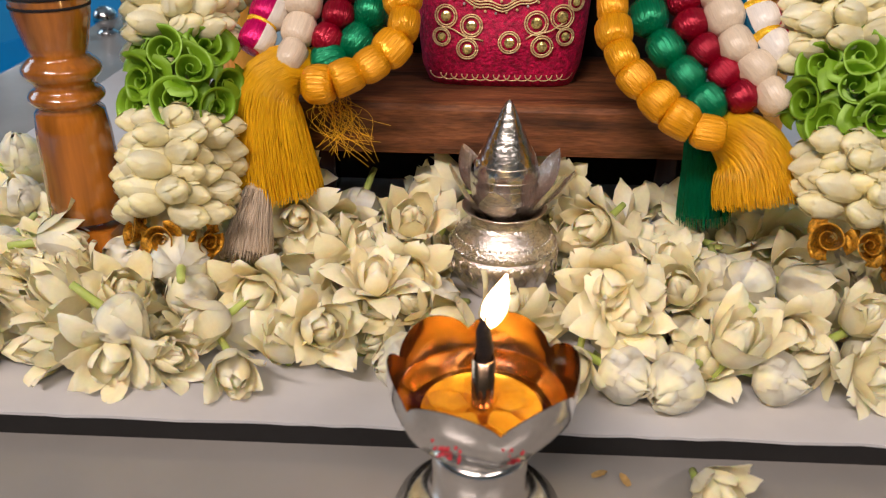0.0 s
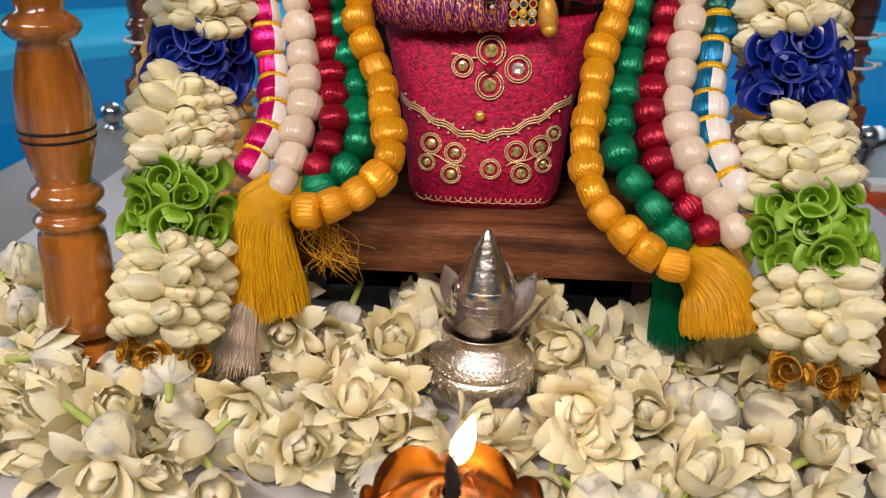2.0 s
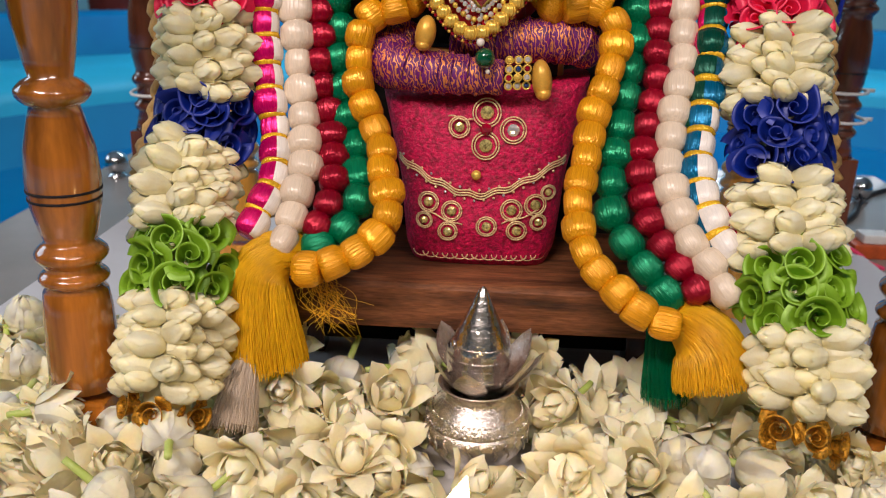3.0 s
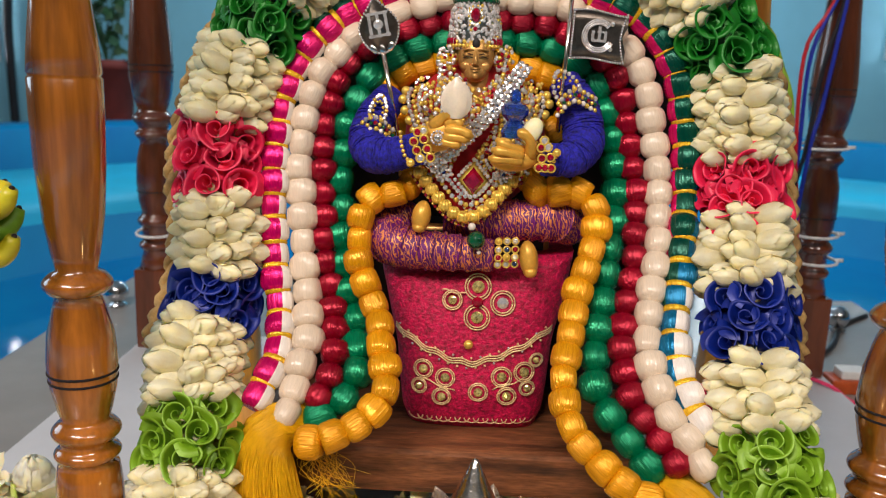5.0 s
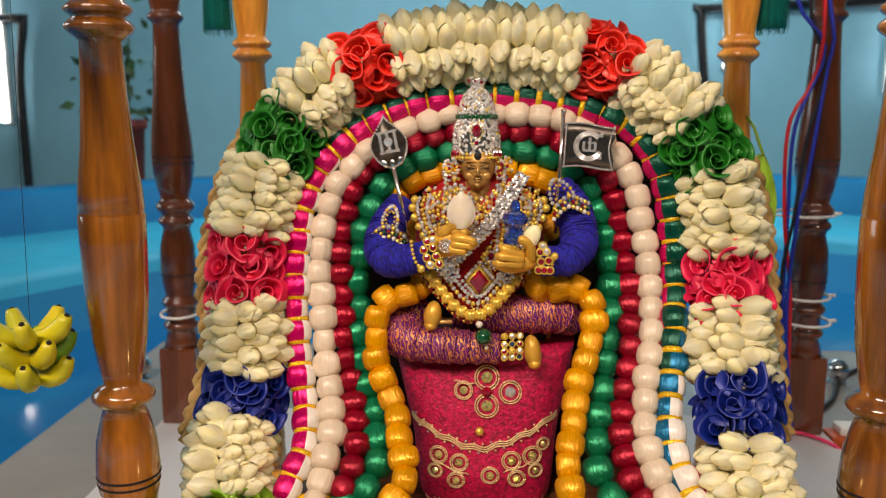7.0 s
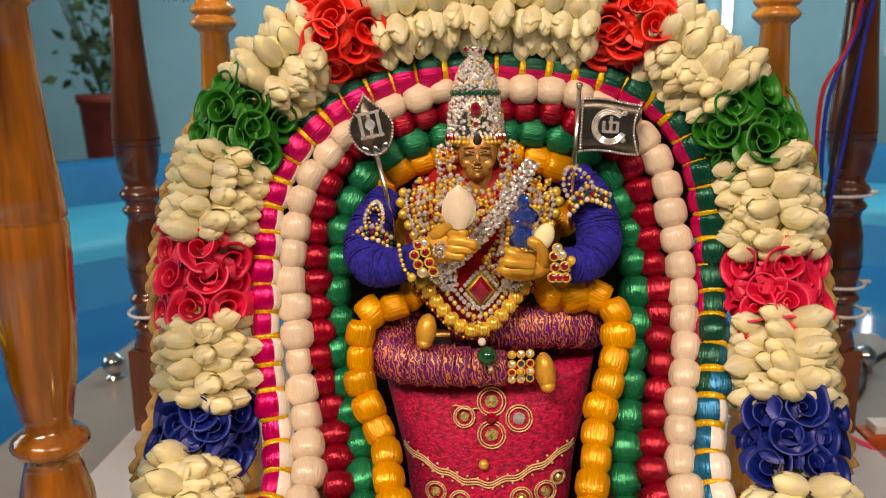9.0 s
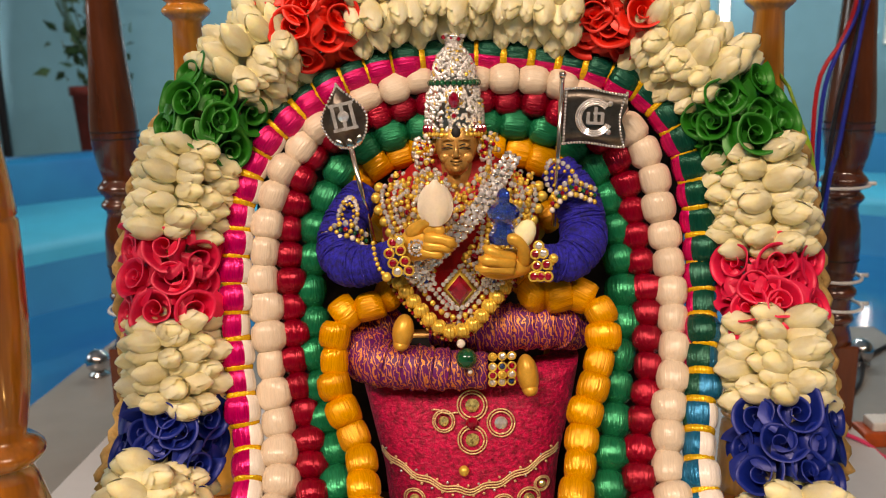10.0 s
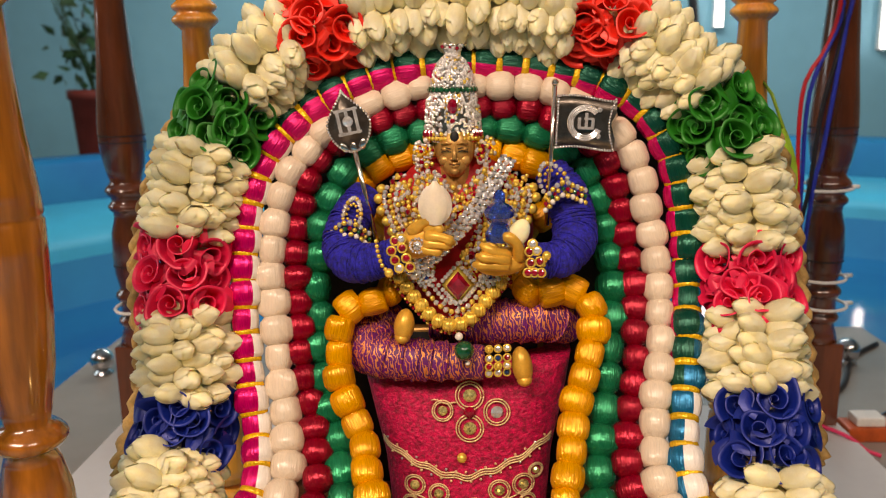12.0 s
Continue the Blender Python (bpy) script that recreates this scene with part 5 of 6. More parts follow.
box(bm, (0.0145, -0.0025, 0.0425), (0.0234, -0.0009, 0.0440))
box(bm, (0.0175, -0.0025, 0.0480), (0.0234, -0.0009, 0.0492))
for z in (0.0538, 0.0386):
    ball(bm, (0.0265, -0.0016, z), 0.0016, 0, 7, 5)
part("emblem", bm, M["diamond"], ob, "raised silver ring with bars", False).matrix_local = m

# ---- silver pot with coconut ----
M["silver_coconut"] = mat("silver_coconut", (0.84, 0.80, 0.75), 0.2, 1, 0.1, 120, 0.12, 1.4, 320)
ob = empty("silver_pot", (0.083, 0.445, 0.0), "chased silver pot with leaves and a silver coconut", "pot")
bm = bmesh.new()
prof = [(0.015, 0.0), (0.0175, 0.001), (0.0185, 0.003), (0.0235, 0.008), (0.0285, 0.015), (0.0300, 0.0225), (0.0292, 0.0285)]
lathe(bm, prof, 40, cap=True)
part("belly", bm, M["silver_chased"], ob)
bm = bmesh.new()
lathe(bm, [(0.0292, 0.0285), (0.0296, 0.0292), (0.0289, 0.030), (0.0291, 0.0308), (0.0280, 0.0320), (0.0278, 0.0328), (0.0262, 0.0350), (0.0232, 0.0385), (0.0205, 0.0410), (0.0188, 0.0425), (0.0184, 0.0450), (0.0190, 0.0475), (0.0210, 0.0492), (0.0228, 0.0500),
           (0.0230, 0.0507), (0.0215, 0.0505), (0.0175, 0.0480), (0.0160, 0.0440)], 40, cap=False)
part("neck", bm, M["silver_chased"], ob)
for z, r, c in ((0.0303, 0.0293, 60), (0.0352, 0.0262, 54)):
    bm = bmesh.new()
    for i in range(c):
        a = 2 * math.pi * i / c
        ball(bm, (r * math.cos(a), r * math.sin(a), z), 0.0009, 0, 5, 4)
    part("bead_band", bm, M["silver"], ob)
bm = bmesh.new()
for i in range(26):
    a = 2 * math.pi * i / 26
    for u0, dz in ((0.0, 0.0), (0.12, 0.006)):
        rr = 0.0300 - (dz * 0.25)
        tube(bm, [((rr + 0.0002) * math.cos(a + u0 + 0.05 * math.sin(k * 1.05)), (rr + 0.0002) * math.sin(a + u0 + 0.05 * math.sin(k * 1.05)), 0.0165 + dz + 0.0016 * k) for k in range(7)], 0.00055, 4)
part("chased_leaves", bm, M["silver_chased"], ob)
for k, (a, lean) in enumerate(((-2.75, 0.75), (-1.75, 1.0), (-0.55, 0.85), (-0.2, 0.95), (1.2, 0.9), (2.3, 0.9), (0.5, 0.8))):
    bm = bmesh.new()
    rows_ = []
    L = 0.032
    for j in range(9):
        u = j / 8
        w = 0.0095 * math.sin(math.pi * min(1, 0.08 + u * 0.92)) ** 0.75
        out = 0.014 + L * u * math.sin(lean) - 0.004 * u * u
        z = 0.047 + L * u * math.cos(lean) + 0.006 * u * u
        rows_.append([bm.verts.new((out + 0.0002 * (q % 2), q / 2 * w, z + 0.003 * (abs(q) / 2) ** 1.5)) for q in (-2, -1, 0, 1, 2)])
    for r1, r2 in zip(rows_, rows_[1:]):
        for i in range(4):
            bm.faces.new((r1[i], r1[i + 1], r2[i + 1], r2[i]))
    o = part("leaf", bm, M["silver_chased"], ob)
    o.matrix_local = Matrix.Rotation(a, 4, "Z")
bm = bmesh.new()
lathe(bm, [(0.010, 0.044), (0.0145, 0.052), (0.0170, 0.0605), (0.0172, 0.068), (0.0176, 0.0685), (0.0165, 0.0745), (0.0135, 0.082), (0.0100, 0.0895), (0.0068, 0.0965), (0.0040, 0.103), (0.0018, 0.1075), (0.0004, 0.109)], 36)
part("coconut", bm, M["silver_coconut"], ob, "polished silver coconut with pointed tip")
for z, r in ((0.0640, 0.0174), (0.0690, 0.0178), (0.0760, 0.0162), (0.0560, 0.0160)):
    bm = bmesh.new()
    lathe(bm, [(r - 0.0006, z - 0.0005), (r + 0.0002, z), (r - 0.0006, z + 0.0005)], 36, cap=False)
    part("band", bm, M["silver_chased"], ob)
bm = bmesh.new()
lathe(bm, [(1.0, 0.0), (0.9, 0.0012)], 20, pose(-0.0150, -0.004, 0.0665, 90, 0, -60) @ Matrix.Diagonal((0.006, 0.0125, 1, 1)))
part("disc", bm, M["silver"], ob)

# ---- oil lamp ----
LX, LY, LZ = 0.0715, 0.283, -0.0125
ob = empty("oil_lamp", (LX, LY, LZ), "lit silver oil lamp with scalloped bowl of oil", "lamp")
bm = bmesh.new()
lathe(bm, [(0.0335, 0.0), (0.0338, 0.002), (0.0320, 0.0035), (0.0322, 0.0055), (0.0295, 0.0072), (0.0290, 0.0088), (0.0250, 0.0105), (0.0205, 0.0135), (0.0185, 0.018), (0.0182, 0.026), (0.0186, 0.034), (0.0175, 0.0365)], 40)
part("foot", bm, M["silver"], ob)


def bowl(r_of, mi_mat, name, label, thick):
    bm = bmesh.new()
    seg, rows_ = 72, []
    for j in range(11):
        u = j / 10
        row = []
        for i in range(seg):
            a = 2 * math.pi * i / seg
            lobe = abs(math.sin(3 * (a + 0.35))) ** 0.7
            zt = 0.0660 + 0.0085 * lobe
            z = 0.0360 + (zt - 0.0360) * u
            r = r_of(u) * (1 + 0.03 * lobe * u) - thick
            row.append(bm.verts.new((r * math.cos(a), r * math.sin(a), z + (thick if u < 0.05 else 0))))
        rows_.append(row)
    for r1, r2 in zip(rows_, rows_[1:]):
        for i in range(seg):
            bm.faces.new((r1[i], r1[(i + 1) % seg], r2[(i + 1) % seg], r2[i]))
    bm.faces.new(rows_[0])
    return part(name, bm, mi_mat, ob, label)


def rbowl(u):
    return 0.0175 + 0.0170 * math.sin(min(1.0, u * 1.15) * math.pi / 2) - 0.0015 * max(0, u - 0.75) * 4 * 0.5


bowl(rbowl, M["silver"], "bowl", "polished silver bowl with scalloped rim", 0.0)
bowl(rbowl, M["copper"], "bowl_lining", "warm copper-toned inside", 0.0004)
bm = bmesh.new()
lathe(bm, [(0.0005, 0.0576), (0.012, 0.0576), (0.0315, 0.0578)], 48, cap=False)
oil_ob = part("oil", bm, M["oil"], ob, "clear golden oil")
oil_ob.visible_shadow = False
bm = bmesh.new()
lathe(bm, [(0.0005, 0.0440), (0.010, 0.0440), (0.0205, 0.0452), (0.0225, 0.0470)], 40, cap=False)
part("bowl_floor", bm, M["gold"], ob, "bright gold bottom under the oil")
bm = bmesh.new()
tube(bm, [(0.0312 * math.cos(a), 0.0312 * math.sin(a), 0.0580) for a in [2 * math.pi * k / 48 for k in range(48)]], 0.0005, 6, closed=True)
part("oil_edge", bm, M["oil"], ob)
bm = bmesh.new()
lathe(bm, [(0.0085, 0.037), (0.0070, 0.042), (0.0042, 0.048), (0.0042, 0.0775), (0.0036, 0.0775), (0.0036, 0.070)], 20, cap=False)
part("wick_tube", bm, M["copper"], ob).matrix_local = Matrix.Rotation(0.05, 4, "X")
for k in range(5):
    bm = bmesh.new()
    a = 0.4 + k * 1.25
    lathe(bm, [(1, 0), (0.92, 0.0006)], 6, Matrix.Translation((0.0135 * math.cos(a), 0.0135 * math.sin(a), 0.0465 + 0.001 * k)) @ Matrix.Rotation(a, 4, "Z") @ Matrix.Diagonal((0.0085, 0.0060, 1, 1)))
    part("flake", bm, M["gold"], ob, "gold leaf flake in the oil", False)
bm = bmesh.new()
tube(bm, [(0, 0, 0.070), (0.0003, 0, 0.080), (-0.0006, 0, 0.0865), (0.0006, 0, 0.0915)], lambda u: 0.0036 - 0.0016 * u, 8)
part("wick", bm, M["wick"], ob, "charred cotton wick")
bm = bmesh.new()
ball(bm, (0.0008, -0.0012, 0.0925), 0.0014, 0, 8, 6)
part("ember", bm, M["ember"], ob)
bm = bmesh.new()
pts = [(0.0012, 0.001, 0.0875), (0.0022, 0.001, 0.0915), (0.0034, 0.001, 0.0960), (0.0048, 0.001, 0.1005), (0.0060, 0.001, 0.1050), (0.0068, 0.001, 0.1085)]
tube(bm, spline(pts, 16)[0], lambda u: 0.0002 + 0.0046 * math.sin(math.pi * (0.06 + 0.94 * u ** 0.85)) ** 0.9 * (1 - 0.35 * u), 14)
fl = part("flame", bm, M["flame"], ob, "bright yellow-white flame")
fl.visible_shadow = False
bm = bmesh.new()
for k in range(40):
    a, z = rs.choice((-1.95, -1.25)) + rs.uniform(-0.16, 0.16), rs.uniform(0.050, 0.062)
    u = (z - 0.036) / 0.036
    r = rbowl(u) + 0.0004
    ball(bm, (r * math.cos(a), r * math.sin(a), z), (0.0007, 0.0005, 0.0006), 0, 5, 4)
part("red_powder", bm, M["kumkum"], ob, "smudge of red powder")


# ---- loose jasmine flowers ----
def petal_grid(bm, length, width, open_, az, curl, cup, z0=0.0, r0=0.0015):
    rows_ = []
    for j in range(6):
        u = j / 5
        ang = open_ + curl * u
        w = width * math.sin(math.pi * min(1.0, 0.14 + 0.80 * u)) ** 0.62 * (1 if u < 0.99 else 0.4)
        out = r0 + length * u * math.sin(ang)
        up = z0 + length * u * math.cos(ang * 0.9)
        row = []
        for q in (-1, -0.5, 0, 0.5, 1):
            c = cup * width * q * q * (0.4 + 0.6 * u)
            x, y, z = out - c * math.cos(ang), q * w, up + c * math.sin(ang) * 0.4
            row.append(bm.verts.new((x * math.cos(az) - y * math.sin(az), x * math.sin(az) + y * math.cos(az), z)))
        rows_.append(row)
    for a, b in zip(rows_, rows_[1:]):
        for i in range(4):
            bm.faces.new((a[i], a[i + 1], b[i + 1], b[i]))


def wrap_petal(bm, az, width, rs_, zs_, droop, rnd):
    """A broad smooth petal wrapped round the flower's axis; rs_, zs_: radius and height from base to tip."""
    n = len(rs_)
    tw, lf, flare = rnd.uniform(-0.15, 0.15), rnd.uniform(0.90, 1.10), rnd.uniform(-0.15, 0.32)
    rows_ = []
    for j in range(7):
        u = j / 6
        r = float(np.interp(u * (n - 1), range(n), rs_)) * lf * (1 + flare * u * u)
        z = float(np.interp(u * (n - 1), range(n), zs_))
        w = width * math.sin(math.pi * (0.13 + 0.79 * u)) ** 0.80 * (1.0 if u < 0.95 else 0.30)
        row = []
        for q in (-1, -0.6, -0.2, 0.2, 0.6, 1):
            a = az + tw * u + q * w / max(r, 0.0075)
            rr = r * (1 + droop * q * q * 0.12)
            row.append(bm.verts.new((rr * math.cos(a), rr * math.sin(a), z - 0.0012 * q * q * u)))
        rows_.append(row)
    for a, b in zip(rows_, rows_[1:]):
        for i in range(5):
            bm.faces.new((a[i], a[i + 1], b[i + 1], b[i]))


def jasmine(seed, style):
    rnd = random.Random(seed)
    bm = bmesh.new()
    # petals, width, radii and heights of each whorl
    layers = {"ball": ((6, 0.0068, (0.0025, 0.0085, 0.0112, 0.0108, 0.0075, 0.0035), (0.0, 0.002, 0.0065, 0.0115, 0.0160, 0.0185)),
                       (5, 0.0064, (0.002, 0.0070, 0.0098, 0.0094, 0.0062, 0.0022), (0.0, 0.002, 0.0070, 0.0125, 0.0170, 0.0195)),
                       (4, 0.0055, (0.002, 0.0055, 0.0080, 0.0078, 0.0050, 0.0015), (0.0, 0.002, 0.0070, 0.0130, 0.0178, 0.0202))),
              "cup": ((6, 0.0064, (0.0025, 0.0070, 0.0095, 0.0108, 0.0120, 0.0145), (0.0, 0.002, 0.0065, 0.0120, 0.0170, 0.0205)),
                      (5, 0.0061, (0.002, 0.0060, 0.0082, 0.0085, 0.0076, 0.0066), (0.0, 0.002, 0.0070, 0.0130, 0.0185, 0.0220)),
                      (4, 0.0052, (0.002, 0.0045, 0.0062, 0.0060, 0.0045, 0.0020), (0.0, 0.002, 0.0070, 0.0130, 0.0185, 0.0215))),
              "open": ((7, 0.0063, (0.0025, 0.0075, 0.0110, 0.0145, 0.0180, 0.0210), (0.0, 0.003, 0.0065, 0.0092, 0.0102, 0.0095)),
                       (6, 0.0060, (0.002, 0.0060, 0.0088, 0.0112, 0.0132, 0.0148), (0.0, 0.003, 0.0075, 0.0120, 0.0155, 0.0175)),
                       (4, 0.0056, (0.002, 0.0050, 0.0070, 0.0072, 0.0060, 0.0040), (0.0, 0.003, 0.0080, 0.0130, 0.0170, 0.0190)))}[style]
    for n_, wd, rad_, hts in layers:
        a0 = rnd.uniform(0, 6.28)
        for k in range(n_):
            s_ = rnd.uniform(0.9, 1.12)
            wrap_petal(bm, a0 + 2 * math.pi * k / n_ + rnd.uniform(-0.22, 0.22), wd * rnd.uniform(0.9, 1.15), rad_, [h * s_ for h in hts], rnd.uniform(-0.5, 1.2), rnd)
    core = {"ball": (0.0078, 0.0192), "cup": (0.0050, 0.0205), "open": (0.0052, 0.0175)}[style]
    lathe(bm, [(0.002, 0.0), (core[0] * 0.75, core[1] * 0.16), (core[0], core[1] * 0.42), (core[0] * 0.86, core[1] * 0.68), (core[0] * 0.45, core[1] * 0.9), (0.0005, core[1])], 12)
    blossom = finish("blossom", bm, M["petal"])
    b2 = bmesh.new()
    bend = rnd.uniform(-0.004, 0.004)
    ln = rnd.uniform(0.011, 0.017)
    tube(b2, [(0, 0, 0.003), (0, 0, -0.002), (bend * 0.4, 0, -ln * 0.6), (bend, 0, -ln)], lambda u: 0.0020 - 0.0004 * u, 8)
    return blossom, finish("stem", b2, M["stem"])


KINDS = [jasmine(40 + k, ("cup", "ball", "open", "cup", "open", "cup", "cup")[k]) for k in range(7)]
HALF = "half-open white jasmine flower with a green stem"
SAY = (HALF, "plump white jasmine flower with a green stem", "open white jasmine flower with a green stem", HALF, "open white jasmine flower with a green stem", HALF, HALF)
rf = random.Random(21)
placed = []


def flower(x, y, z, tilt, az, spin, k, scale, where="lying in the flower bed"):
    ax = Vector((math.sin(tilt) * math.cos(az), math.sin(tilt) * math.sin(az), math.cos(tilt)))
    q = ax.to_track_quat("Z", "Y").to_matrix().to_4x4()
    ob = part("jasmine_flower", KINDS[k][0], None)
    ob.matrix_world = Matrix.Translation((x, y, z)) @ q @ Matrix.Rotation(spin, 4, "Z") @ Matrix.Translation((0, 0, -0.0095)) @ Matrix.Scale(scale, 4)
    tagged(ob, SAY[k], "flower", "loose jasmine flowers")
    part("stem", KINDS[k][1], None, ob, "pale green stem")


def clear(x, y):
    for cx, cy, r in ((0.083, 0.445, 0.036), (-0.134, 0.424, 0.0225), (0.303, 0.424, 0.0225)):
        if (x - cx) ** 2 + (y - cy) ** 2 < r * r:
            return False
    return True


def bed(x):
    """Front and back of the flower bed."""
    return 0.3415 + 0.004 * math.sin(x * 31), 0.50 if -0.12 < x < 0.28 else 0.53


count = 0
for layer, z0, gap, inset in ((0, 0.0115, 0.0225, 0.0), (1, 0.0265, 0.0255, 0.010), (2, 0.040, 0.055, 0.03)):
    spots = []
    for tries in range(2600):
        x = rf.uniform(-0.285, 0.445)
        f0, b0 = bed(x)
        y = rf.uniform(f0 + inset, b0)
        if not clear(x, y) or any((x - a) ** 2 + (y - b) ** 2 < gap * gap for a, b in spots):
            continue
        if layer and (abs(x - 0.083) < 0.042 and y < 0.45):
            continue
        if layer and -0.125 < x < -0.03 and 0.39 < y < 0.43:
            continue
        if count > 297:
            break
        spots.append((x, y))
        count += 1
        front = y < f0 + 0.014 and layer == 0
        tilt = rf.uniform(1.1, 1.9) if front else rf.choice((rf.uniform(0.2, 0.9), rf.uniform(0.8, 1.6), rf.uniform(1.5, 2.3)))
        az = -math.pi / 2 + rf.uniform(-1.0, 1.0) if (front or rf.random() < 0.5) else rf.uniform(0, 6.28)
        flower(x, y, z0 + rf.uniform(-0.001, 0.004), tilt, az, rf.uniform(0, 6.28), rf.choice((1, 3, 0, 4)) if front else rf.choice((0, 1, 3, 4, 5, 6, 0, 1, 3, 4, 5, 6, 2)), rf.uniform(0.98, 1.26))
for px_, py_ in ((-0.134, 0.424), (0.303, 0.424)):
    for k in range(7):
        a = -2.9 + 0.45 * k
        flower(px_ + 0.029 * math.cos(a), py_ + 0.029 * math.sin(a), 0.026 + 0.006 * (k % 2), rf.uniform(0.5, 1.3), a + rf.uniform(-0.5, 0.5), rf.uniform(0, 6), rf.choice((0, 1, 3, 4)), 1.1)
flower(0.1660, 0.290, -0.003, 1.2, -1.2, 0.4, 0, 1.0)
for x, y, a in ((0.118, 0.306, 0.3), (0.104, 0.318, 1.2), (0.135, 0.300, 2.0)):
    bm = bmesh.new()
    petal_grid(bm, 0.007, 0.0018, 1.45, a, 0.1, 0.3)
    o = part("fallen_petal", bm, M["petal" if x < 0.11 else "rope"])
    o.matrix_world = Matrix.Translation((x, y, -0.0118 if y < 0.318 else 0.001))
    tagged(o, "loose dry petal fallen on the table", "petal")

# ---- small toy fruit hanging by the post ----
ob = empty("banana_bunch", (-0.1735, 0.400, 0.243), "small toy bunch of yellow bananas hanging from a cord", "toy fruit")
rb = random.Random(3)
for k in range(15):
    row, a = divmod(k, 5)
    az = a * 1.2566 + row * 0.6
    z = 0.012 - 0.012 * row
    bm = bmesh.new()
    c, s_ = math.cos(az), math.sin(az)
    pts = [(0.003 * c, 0.003 * s_, z - 0.004), (0.010 * c, 0.010 * s_, z - 0.004), (0.017 * c, 0.017 * s_, z + 0.001), (0.021 * c, 0.021 * s_, z + 0.008)]
    line = spline(pts, 9)[0]
    tube(bm, line, lambda u: 0.0028 + 0.0030 * math.sin(math.pi * min(1, 0.1 + u * 0.85)), 10)
    b_ = part("banana", bm, M["banana" if rb.random() > 0.2 else "bananagreen"], ob)
    bm = bmesh.new()
    ball(bm, line[-1], 0.0016, 0, 8, 5)
    part("tip", bm, M["wick"], b_, "black tip")
bm = bmesh.new()
tube(bm, [(0, 0, -0.022), (0, 0, 0.02), (0, 0.012, 0.30), (0, 0.02, 0.31)], 0.00018, 6)
part("cord", bm, M["wire_black"], ob)

# teal tassels of the canopy
for x in (-0.150, 0.318):
    tassel("cloth_tassel", [(x, 0.69, 0.548), (x, 0.69, 0.50), (x, 0.69, 0.441)], 0.006, 0.012, "teal", "teal silk tassel hanging from the back rail", 160)

# lime leaf behind the garland
bm = bmesh.new()
rows_ = []
for j in range(10):
    u = j / 9
    w = 0.0105 * math.sin(math.pi * min(1, 0.06 + 0.94 * u)) ** 0.8
    rows_.append([bm.verts.new((0.309 + 0.010 * u + q * w, 0.665 + 0.006 * abs(q), 0.338 - 0.075 * u)) for q in (-1, -0.5, 0, 0.5, 1)])
for a, b in zip(rows_, rows_[1:]):
    for i in range(4):
        bm.faces.new((a[i], a[i + 1], b[i + 1], b[i]))
tube(bm, [(0.309, 0.665, 0.337), (0.303, 0.675, 0.36), (0.296, 0.682, 0.372)], 0.0012, 6)
tagged(part("mango_leaf", bm, M["leaf_lime"]), "lime green leaf hanging on the post", "leaf")


# ---- cables, ties and fittings ----
def cable(pts, key, label, r=0.0022):
    bm = bmesh.new()
    tube(bm, spline(pts, 40)[0], r, 8)
    return tagged(part("cable", bm, M[key], None), label, "cable", "loose cables")


cable([(0.407, 0.893, 0.56), (0.411, 0.893, 0.485), (0.442, 0.892, 0.435), (0.417, 0.893, 0.355), (0.416, 0.893, 0.257), (0.418, 0.894, 0.15), (0.424, 0.894, 0.002)], "wire_blue", "blue electric cable tied along the dark post")
cable([(0.434, 0.893, 0.56), (0.439, 0.891, 0.45), (0.431, 0.893, 0.40), (0.410, 0.893, 0.355), (0.412, 0.892, 0.257), (0.426, 0.894, 0.16), (0.431, 0.893, 0.002)], "wire_red", "red electric cable tied along the dark post")
cable([(0.422, 0.894, 0.56), (0.426, 0.893, 0.47), (0.444, 0.892, 0.42), (0.430, 0.893, 0.337), (0.422, 0.890, 0.257), (0.414, 0.893, 0.18), (0.418, 0.893, 0.002)], "wire_black", "black electric cable tied along the dark post")
cable([(0.428, 0.897, 0.56), (0.450, 0.891, 0.45), (0.446, 0.891, 0.42), (0.434, 0.892, 0.30), (0.426, 0.890, 0.257), (0.422, 0.892, 0.14), (0.439, 0.893, 0.002)], "wire_blue", "blue electric cable twisted along the dark post")
cable([(0.420, 0.88, 0.003), (0.447, 0.895, 0.004), (0.472, 0.868, 0.003), (0.486, 0.855, -0.006), (0.50, 0.85, -0.0105)], "wire_pink", "pink cable lying across the board edge")
cable([(0.485, 0.975, -0.0105), (0.51, 1.0, -0.0105), (0.55, 1.05, -0.0100), (0.60, 1.14, -0.0105), (0.66, 1.2, -0.0105)], "wire_black", "thick black cable lying on the table", 0.004)
cable([(0.52, 0.90, -0.010), (0.55, 0.87, -0.010), (0.60, 0.90, -0.010), (0.66, 0.86, -0.010)], "wire_black", "black cable lying on the table by the fitting", 0.003)
for x, y, z, rx in ((0.441, 0.917, 0.257, 0.034), (0.450, 0.92, 0.162, 0.027), (0.454, 0.92, 0.132, 0.026), (-0.280, 0.92, 0.132, 0.0225)):
    bm = bmesh.new()
    tube(bm, [(x + rx * math.cos(a), y + 0.0265 * math.sin(a) + (0 if x < 0 else -0.003), z + 0.001 * math.sin(a)) for a in [2 * math.pi * k / 28 for k in range(28)]], 0.0017, 6, closed=True)
    box(bm, (x + rx - 0.001, y - 0.003, z - 0.0018), (x + rx + 0.009, y, z + 0.0018))
    tagged(part("cable_tie", bm, M["tie"]), "white plastic cable tie round the dark post", "cable tie", "cable ties")
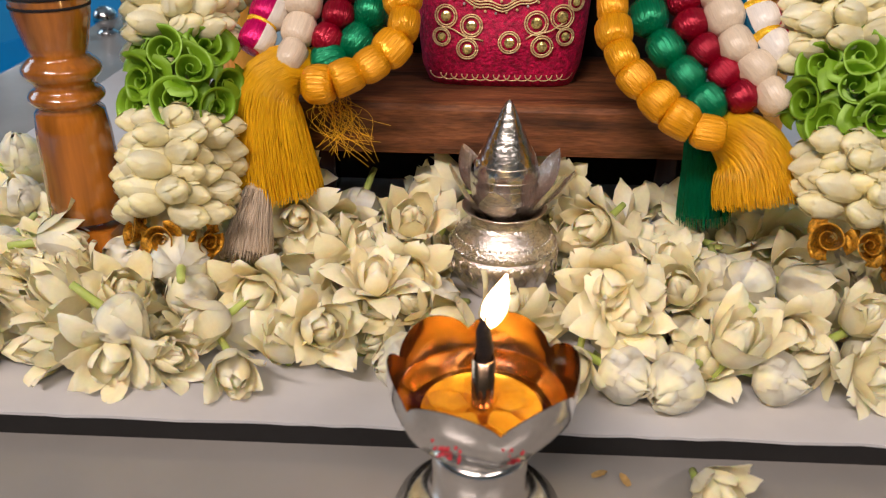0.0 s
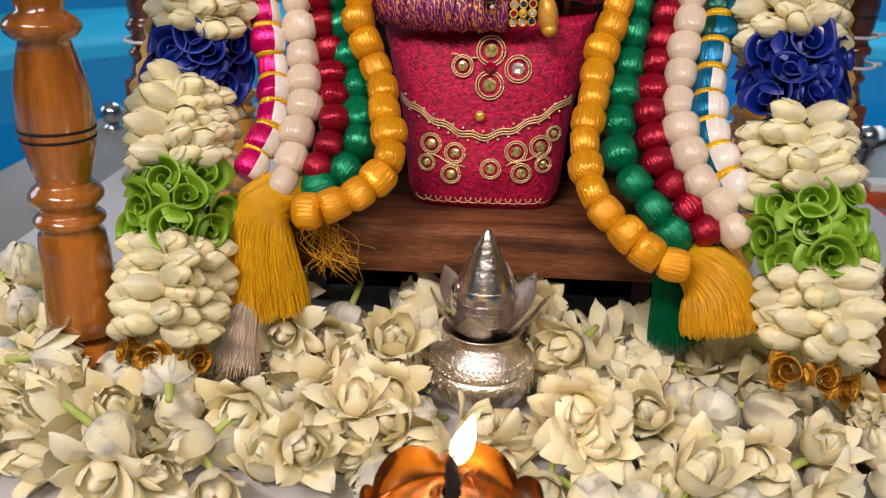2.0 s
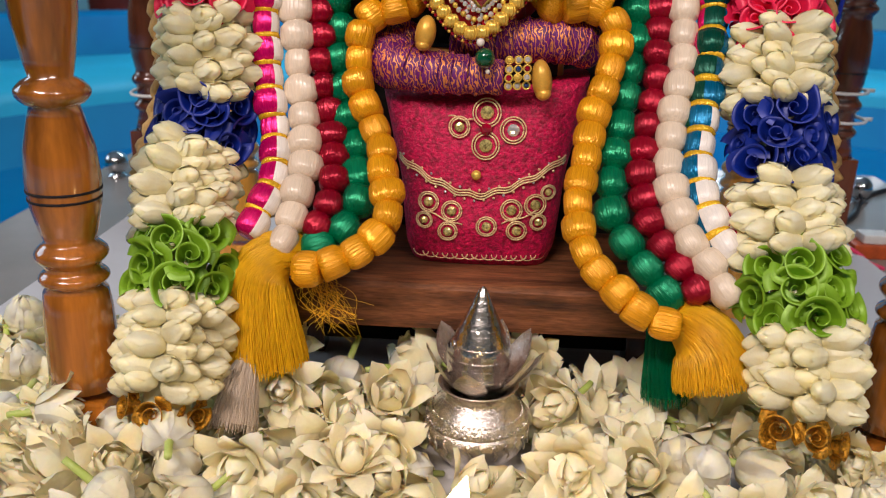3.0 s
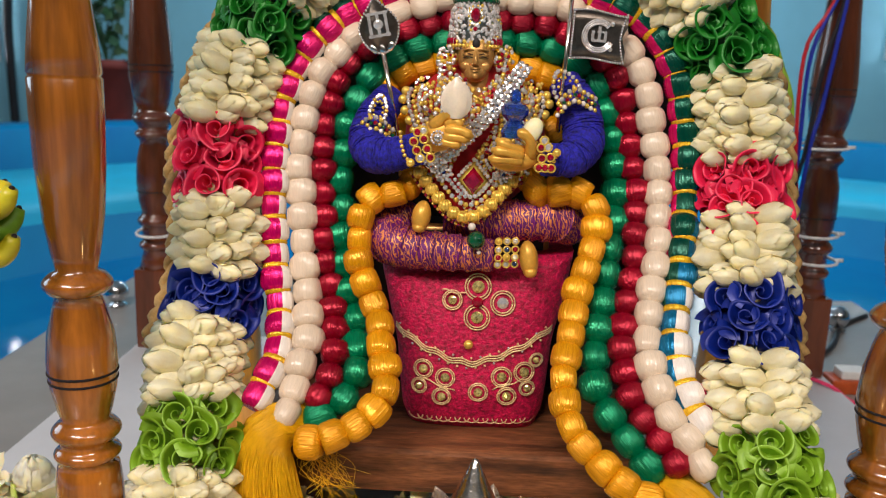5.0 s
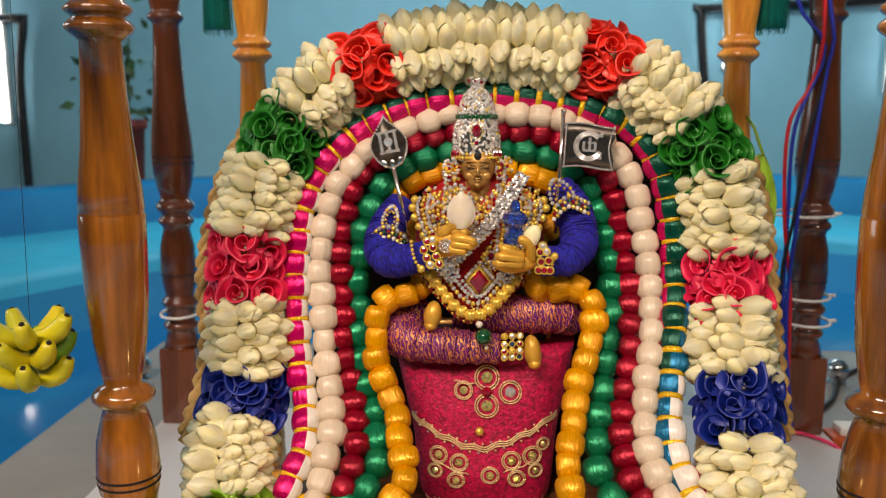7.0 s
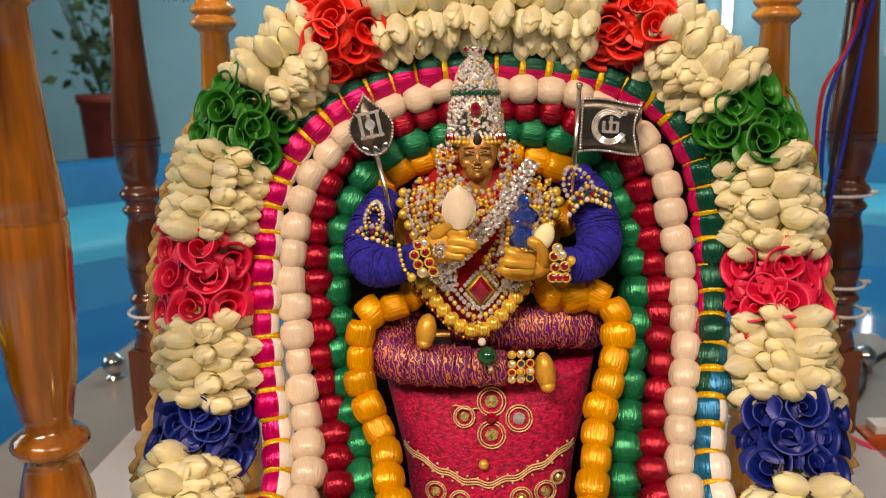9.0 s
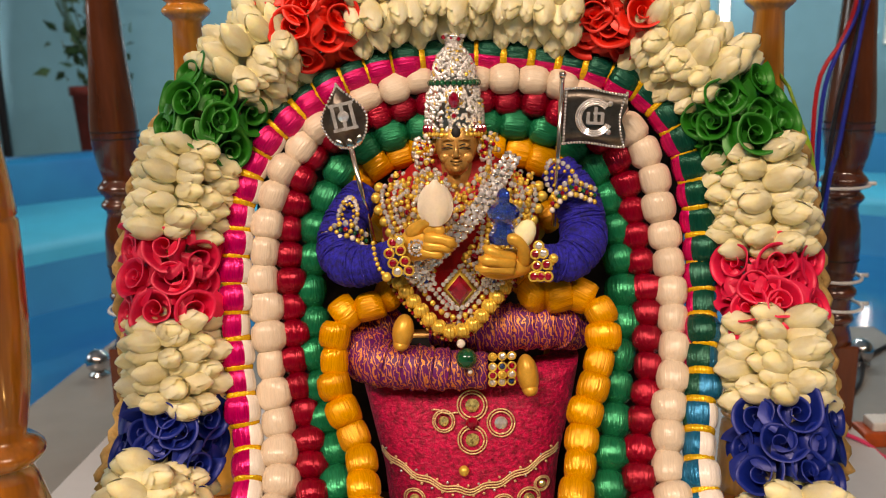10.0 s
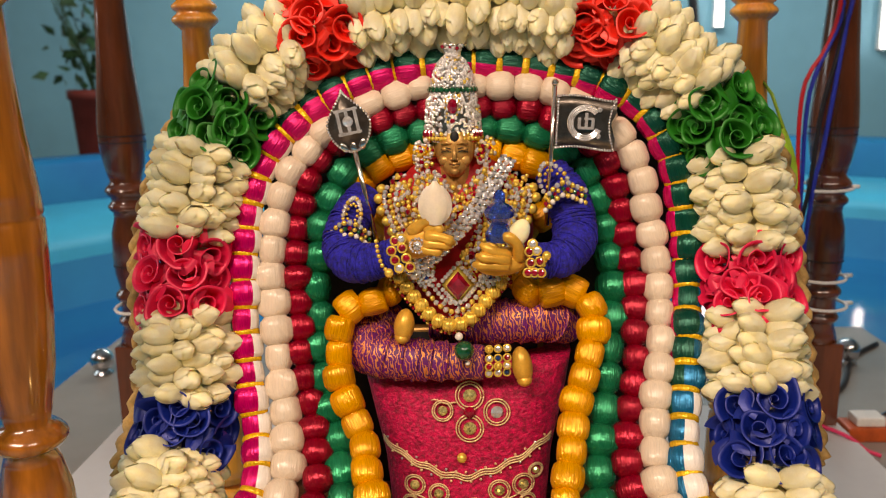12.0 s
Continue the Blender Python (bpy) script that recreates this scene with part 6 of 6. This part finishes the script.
for x, y in ((-0.4075, 1.095), (0.5856, 1.125)):
    ob = empty("steel_knob", (x, y, -0.0125), "round polished steel knob on the table edge", "knob", "steel knobs")
    bm = bmesh.new()
    ball(bm, (0, 0, 0.02), 0.0155, 0, 20, 14)
    part("ball", bm, M["steel"], ob)
    bm = bmesh.new()
    lathe(bm, [(0.013, 0), (0.013, 0.003), (0.008, 0.006), (0.007, 0.01)], 20)
    part("collar", bm, M["steel"], ob)
ob = empty("lamp_fitting", (0.510, 0.900, -0.0125), "orange plastic fitting with metal clip and cables", "fitting")
bm = bmesh.new()
box(bm, (-0.028, -0.016, 0.0), (0.028, 0.016, 0.016), 0.003)
part("body", bm, M["orange"], ob, smooth=False)
bm = bmesh.new()
box(bm, (-0.018, -0.012, 0.016), (0.012, 0.012, 0.026), 0.002)
part("cover", bm, M["tie"], ob, smooth=False)
bm = bmesh.new()
tube(bm, [(0.01, 0.0, 0.02), (0.03, 0.0, 0.032), (0.05, 0.01, 0.03)], 0.004, 10)
part("clip", bm, M["steel"], ob)

# ---- by the far wall: potted plant, pipes, tube lights ----
ob = empty("potted_plant", (-1.98, 4.72, -0.7), "leafy climbing plant in a dark red clay pot", "plant")
bm = bmesh.new()
lathe(bm, [(0.10, 0.58), (0.115, 0.60), (0.135, 0.93), (0.15, 0.935), (0.15, 0.985), (0.135, 0.985), (0.13, 0.93)], 28, cap=False)
lathe(bm, [(0.16, 0.0), (0.16, 0.57), (0.12, 0.58)], 24)
part("pot", bm, M["pottery"], ob)
bm = bmesh.new()
rp = random.Random(9)
for k in range(14):
    a = rp.uniform(0, 6.28)
    tube(bm, spline([(0, 0, 0.93), (0.06 * math.cos(a), 0.06 * math.sin(a), 1.15), (0.14 * math.cos(a) - 0.06, 0.1 * math.sin(a), 1.3 + rp.uniform(0, 0.35))], 8)[0], 0.004, 5)
tagged(part("stalk_tangle", bm, M["leaf"], ob), kind="stuff")
bm = bmesh.new()
for k in range(120):
    c = Vector((rp.gauss(-0.02, 0.10), rp.gauss(0, 0.08), rp.uniform(1.0, 1.36) if k < 90 else rp.uniform(1.36, 1.7)))
    m = Matrix.Translation(c) @ Euler((rp.uniform(0, 3), rp.uniform(0, 3), rp.uniform(0, 6))).to_matrix().to_4x4()
    s_ = rp.uniform(0.045, 0.08)
    v = [bm.verts.new(m @ Vector(p)) for p in ((0, 0, 0), (s_ * 0.4, s_ * 0.5, 0.006), (0, s_ * 1.3, 0), (-s_ * 0.4, s_ * 0.5, 0.006))]
    bm.faces.new((v[0], v[1], v[2])), bm.faces.new((v[0], v[2], v[3]))
tagged(part("leaves", bm, M["leaf"], ob), kind="stuff")
for pts, nm in (([(-3.6, 5.55, 0.93), (-3.0, 5.55, 0.93), (-2.95, 5.55, 0.89), (-3.0, 5.55, 0.45), (-2.99, 5.55, -0.7)], "black iron pipe bent down along the wall"),
                ([(2.9, 5.55, 1.03), (1.56, 5.55, 0.98), (1.49, 5.55, 0.93), (1.54, 5.55, 0.33), (1.54, 5.55, -0.7)], "black iron pipe running along the wall")):
    bm = bmesh.new()
    tube(bm, spline(pts, 60)[0], 0.028, 10)
    tagged(part("wall_pipe", bm, M["iron"]), nm, "pipe", "wall pipes")
for x, y, z0, z1 in ((1.67, 5.5, 0.60, 1.75), (-3.12, 5.5, 0.24, 1.24), (2.71, 5.5, 0.45, 1.0)):
    ob = empty("tube_light", (x, 5.6, z0), "lit white fluorescent tube light on the wall", "lamp", "wall tube lights")
    bm = bmesh.new()
    box(bm, (-0.03, -0.045, 0), (0.03, 0.0, z1 - z0), 0.004)
    part("housing", bm, M["tie"], ob, smooth=False)
    bm = bmesh.new()
    tube(bm, [(0, -0.065, 0.01), (0, -0.065, z1 - z0 - 0.01)], 0.018, 12)
    part("tube", bm, M["tube"], ob, "glowing glass tube")

# Unseen housings added over the two front lamps.
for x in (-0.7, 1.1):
    ob = empty("tube_light", (x, -1.3, 2.15), "unseen white tube light fixture added above the front lamp", "lamp", "ceiling tube lights")
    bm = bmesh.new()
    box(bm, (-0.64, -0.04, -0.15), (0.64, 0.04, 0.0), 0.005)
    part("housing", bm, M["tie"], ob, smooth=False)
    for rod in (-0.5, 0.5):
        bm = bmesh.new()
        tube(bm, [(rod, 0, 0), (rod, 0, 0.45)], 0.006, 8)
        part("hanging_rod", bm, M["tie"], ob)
